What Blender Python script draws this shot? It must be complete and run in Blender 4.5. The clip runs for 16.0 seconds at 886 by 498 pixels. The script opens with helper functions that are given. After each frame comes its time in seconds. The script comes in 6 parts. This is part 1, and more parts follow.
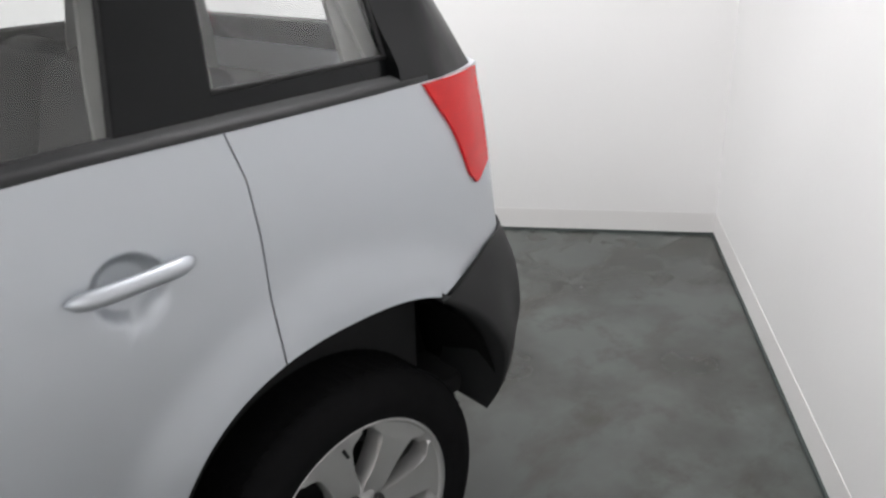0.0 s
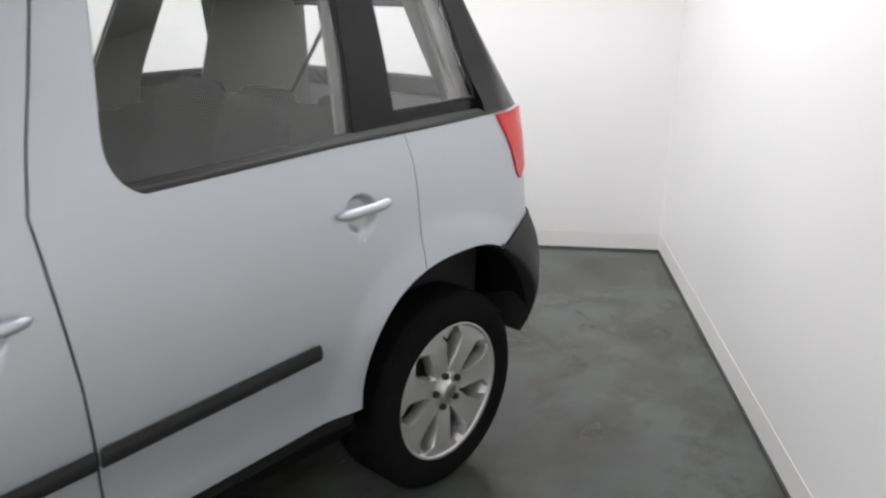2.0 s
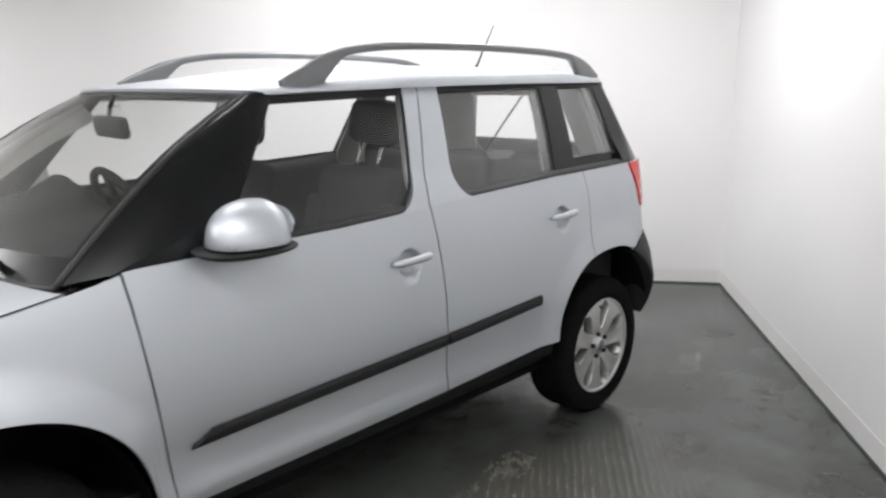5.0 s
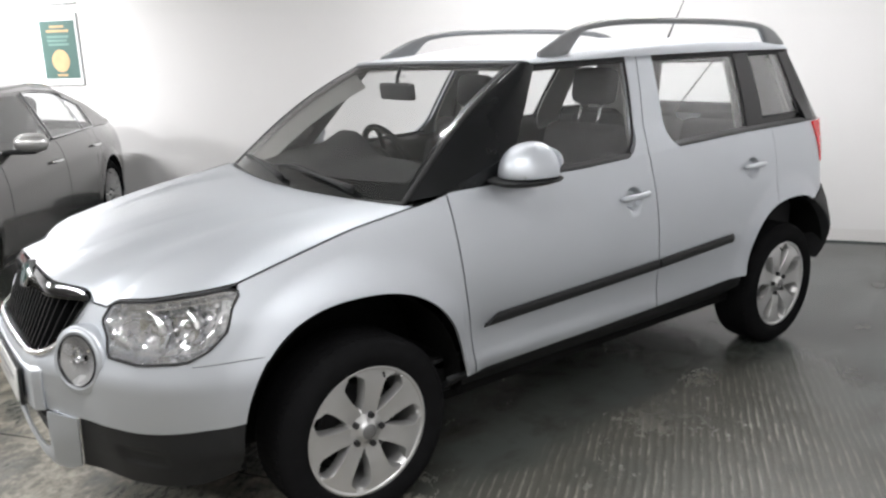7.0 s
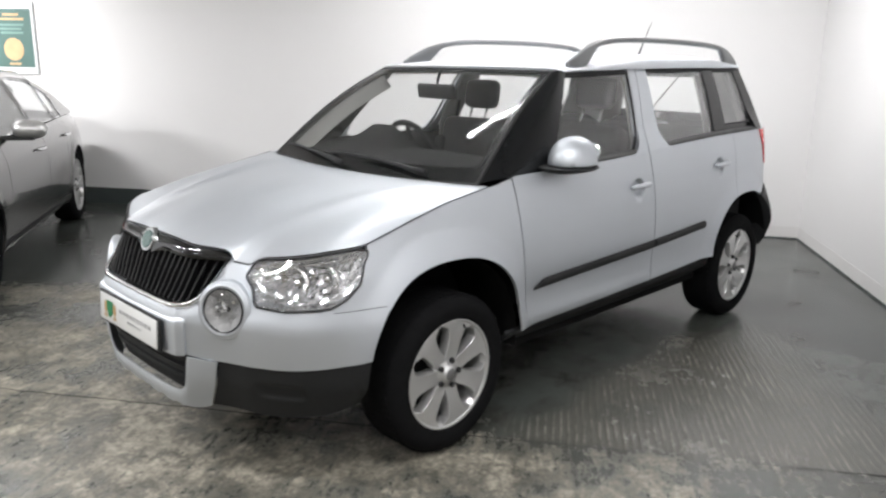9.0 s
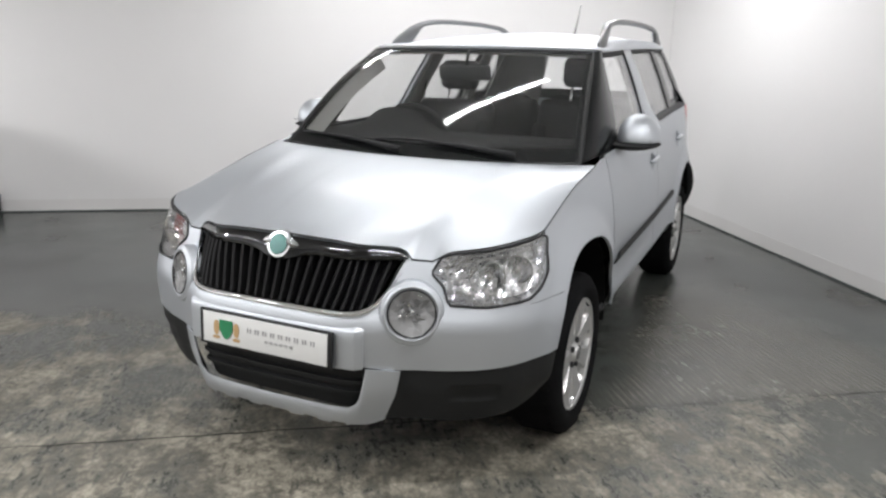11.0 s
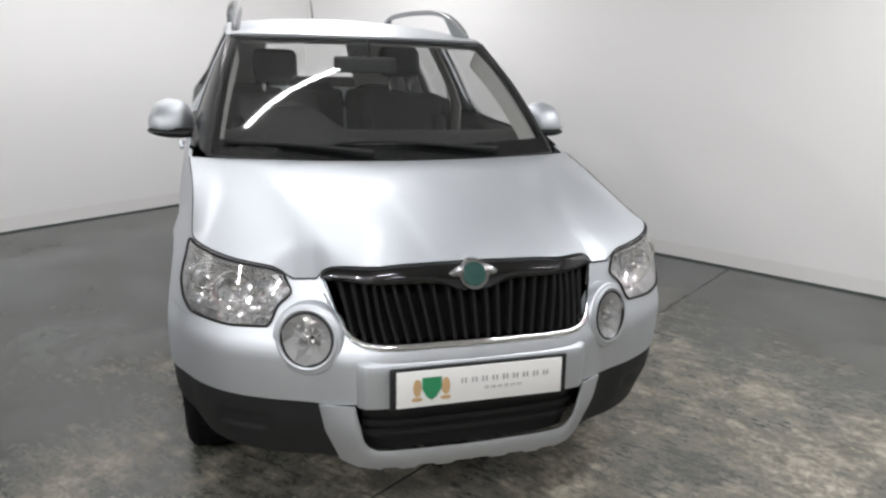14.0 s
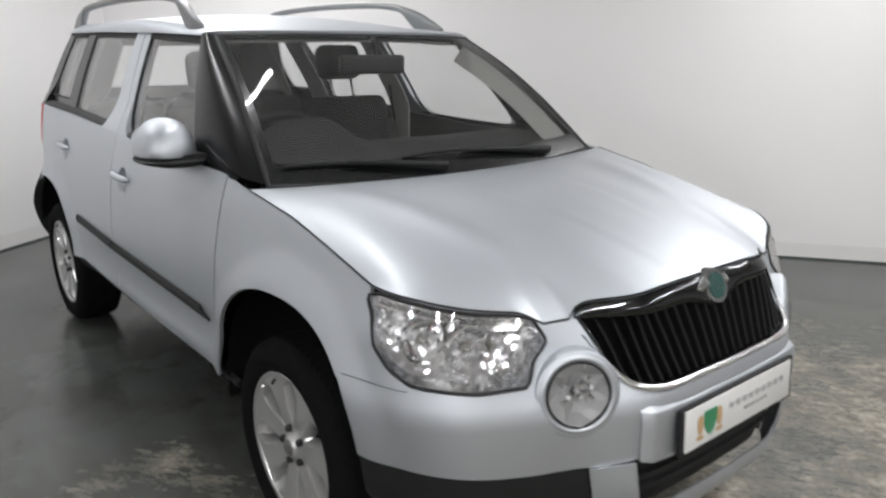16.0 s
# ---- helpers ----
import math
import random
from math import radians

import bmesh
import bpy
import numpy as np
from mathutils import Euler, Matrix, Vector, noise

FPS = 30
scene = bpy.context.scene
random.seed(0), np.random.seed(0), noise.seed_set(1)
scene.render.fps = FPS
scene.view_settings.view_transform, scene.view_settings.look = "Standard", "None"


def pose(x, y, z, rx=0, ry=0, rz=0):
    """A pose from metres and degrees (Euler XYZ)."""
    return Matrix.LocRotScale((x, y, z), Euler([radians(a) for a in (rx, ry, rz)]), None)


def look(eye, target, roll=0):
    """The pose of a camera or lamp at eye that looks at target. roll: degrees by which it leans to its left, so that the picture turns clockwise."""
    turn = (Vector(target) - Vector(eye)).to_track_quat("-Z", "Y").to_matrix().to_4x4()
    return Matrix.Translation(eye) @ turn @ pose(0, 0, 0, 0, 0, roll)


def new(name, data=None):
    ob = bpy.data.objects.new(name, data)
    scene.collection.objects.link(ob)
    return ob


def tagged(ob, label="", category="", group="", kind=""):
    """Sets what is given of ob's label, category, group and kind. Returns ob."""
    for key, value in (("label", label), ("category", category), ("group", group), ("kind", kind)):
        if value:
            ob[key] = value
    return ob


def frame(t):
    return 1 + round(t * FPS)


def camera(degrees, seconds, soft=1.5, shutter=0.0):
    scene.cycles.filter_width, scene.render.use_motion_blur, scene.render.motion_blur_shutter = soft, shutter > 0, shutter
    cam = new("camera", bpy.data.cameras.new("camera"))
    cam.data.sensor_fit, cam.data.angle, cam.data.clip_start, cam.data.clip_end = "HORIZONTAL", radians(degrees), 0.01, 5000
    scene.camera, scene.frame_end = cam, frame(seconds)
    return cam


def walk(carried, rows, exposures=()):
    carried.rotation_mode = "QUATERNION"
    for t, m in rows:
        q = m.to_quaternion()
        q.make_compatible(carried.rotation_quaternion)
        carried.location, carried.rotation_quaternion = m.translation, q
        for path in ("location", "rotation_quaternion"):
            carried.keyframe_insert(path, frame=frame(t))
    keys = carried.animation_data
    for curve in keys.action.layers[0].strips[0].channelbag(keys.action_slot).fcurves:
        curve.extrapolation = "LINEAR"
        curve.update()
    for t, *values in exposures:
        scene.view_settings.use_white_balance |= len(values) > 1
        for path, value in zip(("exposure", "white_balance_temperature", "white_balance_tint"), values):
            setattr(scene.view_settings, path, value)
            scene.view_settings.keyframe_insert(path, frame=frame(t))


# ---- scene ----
import collections

cam = camera(61.3, 16.0, soft=2.4, shutter=0.4)
PATH = [
    (0, (-1.871, 1.801, 1.418), (-3.165, 0.481, 0.652), -2.1),
    (0.5, (-1.712, 1.876, 1.403), (-3.002, 0.565, 0.618), -0.1),
    (1, (-1.438, 1.955, 1.414), (-2.781, 0.697, 0.633), -0.3),
    (1.5, (-1.189, 2.066, 1.449), (-2.610, 0.855, 0.729), 0.4),
    (2, (-0.971, 2.182, 1.501), (-2.406, 0.940, 0.871), 0.5),
    (2.5, (-0.723, 2.228, 1.510), (-2.190, 0.988, 0.955), 1.0),
    (3, (-0.492, 2.277, 1.528), (-2.006, 1.080, 1.002), 0.9),
    (5.3, (0.500, 2.644, 1.519), (-0.889, 1.266, 1.103), -0.3),
    (5.5, (0.568, 2.687, 1.535), (-0.779, 1.276, 1.094), -0.2),
    (6, (0.730, 2.729, 1.529), (-0.501, 1.225, 1.057), -0.8),
    (6.5, (0.986, 2.725, 1.509), (-0.174, 1.166, 1.034), -1.2),
    (7, (1.162, 2.790, 1.516), (-0.009, 1.242, 1.031), -1.3),
    (7.5, (1.301, 2.935, 1.512), (0.147, 1.375, 1.031), -0.7),
    (8, (1.453, 3.016, 1.526), (0.307, 1.459, 1.014), -0.3),
    (8.5, (1.779, 2.924, 1.533), (0.450, 1.506, 1.067), 2.0),
    (9, (1.998, 2.739, 1.510), (0.615, 1.375, 1.040), 1.1),
    (9.5, (2.185, 2.452, 1.530), (0.771, 1.134, 1.020), -0.4),
    (9.7, (2.279, 2.343, 1.516), (0.838, 1.055, 1.000), -0.1),
    (11.8, (2.870, 0.952, 1.474), (0.979, 0.531, 0.972), 0.3),
    (12, (2.869, 0.820, 1.477), (0.962, 0.490, 0.970), 0.1),
    (12.5, (2.913, 0.442, 1.473), (0.991, 0.345, 0.928), 0.7),
    (13, (2.931, 0.046, 1.478), (1.010, 0.167, 0.937), 0.6),
    (13.5, (2.826, -0.324, 1.495), (0.921, 0.013, 0.968), 1.5),
    (14, (2.762, -0.712, 1.493), (0.922, -0.130, 0.968), 1.9),
    (14.5, (2.595, -1.022, 1.464), (0.846, -0.210, 0.935), 1.3),
    (15, (2.368, -1.273, 1.474), (0.691, -0.317, 0.952), 0.7),
    (15.5, (2.125, -1.570, 1.466), (0.542, -0.468, 0.937), 0.1),
    (16, (1.805, -1.712, 1.446), (0.305, -0.493, 0.934), -0.1),
]
EXPOSURES = [(0.0, 0.16), (3.0, 0.15), (5.5, 0.09), (9.5, 0.10), (11.8, -0.23), (14.0, -0.25), (16.0, -0.32)]
walk(cam, [(t, look(eye, target, roll)) for t, eye, target, roll in PATH], EXPOSURES)

# ---- light and exposure ----
world = bpy.data.worlds.new("world")
scene.world = world
world.use_nodes = True
wbg = world.node_tree.nodes["Background"]
wbg.inputs[0].default_value, wbg.inputs[1].default_value = (0.95, 0.97, 1.0, 1), 0.02
CEIL = 3.05
# Fill lamps added on the unseen ceiling; spots and strengths suit the walls
FILL_LAMPS = ( (-2.4, 1.9, 0.75, 1.45), (-2.9, -6.0, 3.1, 1.45), (0.5, -5.8, 3.0, 1.45), (1.75, 0.6, 0.55, 1.45), (1.7, -2.2, 0.95, 1.45),
         (1.7, -5.2, 1.2, 1.45), (4.4, 0.4, 0.85, 1.45), (4.4, -3.4, 0.46, 1.45), (1.75, 2.2, 0.50, 1.45), (4.4, 2.0, 0.2, 1.45), (-2.9, 0.1, 0.55, 1.45))
# First tube follows the windscreen streak; the rest are the added fill
TUBES = [(-0.77, -0.317, 0.26, 1.16, -44.0)] + [(x * math.cos(radians(35)) - y * math.sin(radians(35)), x * math.sin(radians(35)) + y * math.cos(radians(35)), k, l, -57.0) for x, y, k, l in FILL_LAMPS]
TUBE_WATTS = 63.0
for lx, ly, k, l, turn in TUBES:
    d = bpy.data.lights.new("tube_light", "AREA")
    d.shape, d.size, d.size_y, d.energy, d.color = "RECTANGLE", l, 0.04, TUBE_WATTS * k, (0.985, 0.984, 1.0)
    o = new("tube_light", d)
    o.matrix_world = pose(lx, ly, CEIL - 0.125, 0, 0, turn)

# ---- materials ----
def mat(name, color, rough=0.5, metal=0.0, coat=0.0, var=0.0, scale=6.0, bump=0.0, bscale=60.0, trans=0.0, ior=1.45, emit=0.0, spec=0.5, rvar=0.0):
    m = bpy.data.materials.new(name)
    m.use_nodes = True
    nt = m.node_tree
    b = nt.nodes["Principled BSDF"]
    c = (*color, 1)
    b.inputs["Base Color"].default_value = c
    b.inputs["Roughness"].default_value = rough
    b.inputs["Metallic"].default_value = metal
    b.inputs["Coat Weight"].default_value = coat
    b.inputs["Coat Roughness"].default_value = 0.06
    b.inputs["Transmission Weight"].default_value = trans
    b.inputs["IOR"].default_value = ior
    b.inputs["Specular IOR Level"].default_value = spec
    if emit:
        b.inputs["Emission Color"].default_value, b.inputs["Emission Strength"].default_value = c, emit
    co = nt.nodes.new("ShaderNodeTexCoord")
    if var or rvar:
        n1 = nt.nodes.new("ShaderNodeTexNoise")
        n1.inputs["Scale"].default_value, n1.inputs["Detail"].default_value = scale, 8
        nt.links.new(co.outputs["Object"], n1.inputs["Vector"])
        if var:
            mx = nt.nodes.new("ShaderNodeMix")
            mx.data_type = "RGBA"
            mx.inputs[6].default_value = tuple(v * (1 - var) for v in color) + (1,)
            mx.inputs[7].default_value = tuple(min(1, v * (1 + var)) for v in color) + (1,)
            nt.links.new(n1.outputs["Fac"], mx.inputs[0])
            nt.links.new(mx.outputs[2], b.inputs["Base Color"])
        if rvar:
            mr = nt.nodes.new("ShaderNodeMapRange")
            mr.inputs["From Min"].default_value, mr.inputs["From Max"].default_value = 0.3, 0.7
            mr.inputs["To Min"].default_value, mr.inputs["To Max"].default_value = rough - rvar, rough + rvar
            nt.links.new(n1.outputs["Fac"], mr.inputs["Value"])
            nt.links.new(mr.outputs[0], b.inputs["Roughness"])
    if bump:
        n2 = nt.nodes.new("ShaderNodeTexNoise")
        n2.inputs["Scale"].default_value, n2.inputs["Detail"].default_value = bscale, 6
        nt.links.new(co.outputs["Object"], n2.inputs["Vector"])
        bp = nt.nodes.new("ShaderNodeBump")
        bp.inputs["Strength"].default_value, bp.inputs["Distance"].default_value = bump, 0.01
        nt.links.new(n2.outputs["Fac"], bp.inputs["Height"])
        nt.links.new(bp.outputs["Normal"], b.inputs["Normal"])
    return m


def glass_mat(name, tint, gloss=0.02, power=3.4, face=0.065):
    m = bpy.data.materials.new(name)
    m.use_nodes = True
    nt = m.node_tree
    for n in list(nt.nodes):
        nt.nodes.remove(n)
    out = nt.nodes.new("ShaderNodeOutputMaterial")
    tr = nt.nodes.new("ShaderNodeBsdfTransparent")
    tr.inputs[0].default_value = (*tint, 1)
    gl = nt.nodes.new("ShaderNodeBsdfGlossy")
    gl.inputs["Roughness"].default_value = gloss
    lw = nt.nodes.new("ShaderNodeLayerWeight")
    lw.inputs["Blend"].default_value = 0.5
    pw = nt.nodes.new("ShaderNodeMath")
    pw.operation = "POWER"
    nt.links.new(lw.outputs["Facing"], pw.inputs[0])
    pw.inputs[1].default_value = power
    fr = nt.nodes.new("ShaderNodeMapRange")
    nt.links.new(pw.outputs[0], fr.inputs["Value"])
    fr.inputs["To Min"].default_value, fr.inputs["To Max"].default_value = face, 0.85
    mx = nt.nodes.new("ShaderNodeMixShader")
    nt.links.new(fr.outputs[0], mx.inputs[0])
    nt.links.new(tr.outputs[0], mx.inputs[1])
    nt.links.new(gl.outputs[0], mx.inputs[2])
    nt.links.new(mx.outputs[0], out.inputs[0])
    return m


SILVER = mat("silver_paint", (0.535, 0.560, 0.592), 0.54, 0.95, 0.28, 0.03, 3.0, 0.02, 900)
SILVER.node_tree.nodes["Principled BSDF"].inputs["Coat Roughness"].default_value = 0.20
DARK_CHROME = mat("dark_chrome", (0.07, 0.072, 0.075), 0.09, 1.0, 0, 0.05, 12)
BLACK_PLASTIC = mat("black_plastic", (0.011, 0.0115, 0.012), 0.58, 0, 0, 0.25, 30, 0.08, 400, spec=0.35)
GLOSS_BLACK = mat("gloss_black", (0.006, 0.0065, 0.007), 0.24, 0, 0.05, 0.2, 12, spec=0.2)
SEAL = mat("rubber_seal", (0.012, 0.012, 0.013), 0.6, 0, 0, 0.2, 40)
RUBBER = mat("tyre_rubber", (0.0075, 0.0075, 0.008), 0.9, 0, 0, 0.3, 25, 0.1, 150, spec=0.06)
LINER = mat("arch_liner_felt", (0.008, 0.008, 0.008), 0.95, 0, 0, 0.3, 30, 0.1, 200, spec=0.08)
ALLOY = mat("alloy", (0.56, 0.56, 0.555), 0.34, 0.75, 0.2, 0.06, 20)
DARK_METAL = mat("dark_metal", (0.05, 0.05, 0.052), 0.45, 0.7, 0, 0.3, 15)
HUB_CAP = mat("hub_cap_grey", (0.16, 0.16, 0.16), 0.45, 0.4, 0, 0.2, 30)
CHROME = mat("chrome", (0.85, 0.86, 0.87), 0.07, 1.0, 0, 0.02, 10)
RED_LENS = mat("red_lens", (0.66, 0.012, 0.015), 0.25, 0, 0.10, 0.12, 40, spec=0.3)
AMBER = mat("amber_lens", (0.75, 0.45, 0.25), 0.2, 0, 0.5, 0.1, 40)
CLEAR = glass_mat("clear_lens", (0.97, 0.968, 0.965))
WINDOW = glass_mat("window_glass", (0.994, 0.997, 0.996), power=4.5, face=0.035)
TINTED = glass_mat("tinted_glass", (0.988, 0.994, 0.992), power=4.0, face=0.055)
FABRIC = mat("seat_fabric", (0.018, 0.018, 0.019), 0.9, 0, 0, 0.12, 20)
DASH = mat("dash_plastic", (0.015, 0.0155, 0.016), 0.65, 0, 0, 0.15, 20, spec=0.3)
TRIM_GREY = mat("pillar_trim", (0.27, 0.27, 0.26), 0.75, 0, 0, 0.06, 30)
PALE_TRIM = mat("pale_pillar_trim", (0.42, 0.42, 0.40), 0.75, 0, 0, 0.06, 30)
WHITE_PLATE = mat("white_plate", (0.66, 0.66, 0.65), 0.3, 0, 0.3, 0.03, 20)
INK = mat("plate_print", (0.30, 0.30, 0.31), 0.5, 0, 0, 0.1, 60)
SCREEN = glass_mat("windscreen_glass", (0.996, 0.998, 0.997), 0.045, 5.5, 0.042)
RAIL = mat("rail_grey", (0.19, 0.195, 0.20), 0.42, 0.5, 0, 0.1, 20)
MESH_BLACK = mat("grille_black", (0.003, 0.003, 0.0035), 0.7, 0, 0, 0.2, 40, spec=0.1)
SLAT_BLACK = mat("slat_black", (0.009, 0.009, 0.0095), 0.48, 0, 0, 0.2, 40, spec=0.10)
FOG_BOWL = mat("fog_reflector", (0.30, 0.302, 0.306), 0.45, 0.20, 0, 0.03, 30)
BADGE_RING = mat("badge_chrome", (0.42, 0.43, 0.44), 0.14, 1.0, 0, 0.05, 20)
BADGE_FACE = mat("badge_enamel", (0.035, 0.095, 0.085), 0.2, 0.4, 0.5, 0.2, 60)
REFLECTOR = mat("lamp_reflector", (0.86, 0.88, 0.92), 0.12, 0.95, 0, 0.03, 30)
GREEN = mat("green_enamel", (0.02, 0.20, 0.085), 0.3, 0, 0.4, 0.1, 40)
GOLD = mat("gold_print", (0.45, 0.30, 0.15), 0.45, 0, 0, 0.15, 60)

# ---- mesh helpers ----
def link(name, verts, faces, material, parent=None, label="", smooth=True, solid=0.0, bevel=0.0):
    me = bpy.data.meshes.new(name)
    me.from_pydata([tuple(map(float, v)) for v in verts], [], faces)
    me.materials.append(material)
    if smooth:
        me.shade_smooth()
    ob = new(name, me)
    if parent:
        ob.parent = parent
    if solid:
        md = ob.modifiers.new("thickness", "SOLIDIFY")
        md.thickness, md.offset = solid, -1
        uses = collections.Counter(k for p in me.polygons for k in p.edge_keys)
        at = me.attributes.get("sharp_edge") or me.attributes.new("sharp_edge", "BOOLEAN", "EDGE")
        at.data.foreach_set("value", [uses[e.key] == 1 for e in me.edges])
    if bevel:
        md = ob.modifiers.new("bevel", "BEVEL")
        md.width, md.segments, md.limit_method = bevel, 2, "ANGLE"
    if label:
        tagged(ob, label)
    return ob


def part(name, bm, material, parent, label="", smooth=True):
    me = bpy.data.meshes.new(name)
    bm.to_mesh(me)
    bm.free()
    me.materials.append(material)
    if smooth:
        me.shade_smooth()
        me.set_sharp_from_angle(angle=radians(38))
    ob = new(name, me)
    ob.parent = parent
    return tagged(ob, label)


def grid(P, flip=False):
    """Vertices and faces of a grid of points, nu x nv x 3."""
    nu, nv = P.shape[:2]
    f = []
    for i in range(nu - 1):
        for j in range(nv - 1):
            q = (i * nv + j, (i + 1) * nv + j, (i + 1) * nv + j + 1, i * nv + j + 1)
            f.append(q[::-1] if flip else q)
    return P.reshape(-1, 3), f


def mirrored(P):
    Q = P.copy()
    Q[..., 1] *= -1
    return Q


def tube(path, radius, n=8, closed=False, flat=1.0, up=(0, 0, 1)):
    """A round or flattened tube along a path; radius: a number or one for each point."""
    path = np.array(path, float)
    m = len(path)
    r = np.broadcast_to(np.array(radius, float), (m,))
    tg = np.gradient(path, axis=0)
    if closed:
        tg = np.roll(path, -1, 0) - np.roll(path, 1, 0)
    tg /= np.linalg.norm(tg, axis=1)[:, None] + 1e-12
    side = np.cross(tg, np.array(up, float))
    side /= np.linalg.norm(side, axis=1)[:, None] + 1e-12
    upv = np.cross(side, tg)
    v, f = [], []
    for i in range(m):
        for k in range(n):
            a = 2 * math.pi * k / n
            v.append(path[i] + r[i] * (math.cos(a) * side[i] + flat * math.sin(a) * upv[i]))
    for i in range(m if closed else m - 1):
        for k in range(n):
            i2, k2 = (i + 1) % m, (k + 1) % n
            f.append((i * n + k, i * n + k2, i2 * n + k2, i2 * n + k))
    if not closed:
        f += [tuple(range(n))[::-1], tuple((m - 1) * n + k for k in range(n))]
    return v, f


def lathe(profile, n=48):
    """Turn (radius, y) pairs round the y axis."""
    v, f = [], []
    for r, y in profile:
        for k in range(n):
            a = 2 * math.pi * k / n
            v.append((r * math.cos(a), y, r * math.sin(a)))
    for i in range(len(profile) - 1):
        for k in range(n):
            k2 = (k + 1) % n
            f.append((i * n + k, (i + 1) * n + k, (i + 1) * n + k2, i * n + k2))
    return v, f


def smoothstep(a, b, x):
    t = np.clip((x - a) / (b - a), 0, 1)
    return t * t * (3 - 2 * t)


def curve_through(points, n=500):
    """A smooth even curve through some points (Catmull-Rom)."""
    p = np.array(points, float)
    p = np.vstack([2 * p[0] - p[1], p, 2 * p[-1] - p[-2]])
    out = []
    for i in range(1, len(p) - 2):
        for t in np.linspace(0, 1, 40, endpoint=False):
            a, b, c, d = p[i - 1:i + 3]
            out.append(0.5 * (2 * b + (c - a) * t + (2 * a - 5 * b + 4 * c - d) * t * t + (3 * b - a - 3 * c + d) * t ** 3))
    out.append(p[-2])
    out = np.array(out)
    s = np.concatenate([[0], np.cumsum(np.linalg.norm(np.diff(out, axis=0), axis=1))])
    e = np.linspace(0, s[-1], n)
    return e, np.stack([np.interp(e, s, out[:, k]) for k in range(p.shape[1])], 1)


def box(bm, size, m=None, bevel=0.0, seg=2):
    r = bmesh.ops.create_cube(bm, size=1.0, matrix=(m or Matrix()) @ Matrix.Diagonal((*size, 1)))
    if bevel:
        es = list({e for v in r["verts"] for e in v.link_edges})
        bmesh.ops.bevel(bm, geom=es, offset=bevel, segments=seg, profile=0.5, affect="EDGES")
    return bm


# ---- the place: floor, walls, ceiling ----
CORNER = Vector((-5.28, 0.268, 0))
DIR_SIDE = Vector((math.cos(radians(35)), math.sin(radians(35)), 0))
DIR_BACK = Vector((math.cos(radians(-55)), math.sin(radians(-55)), 0))


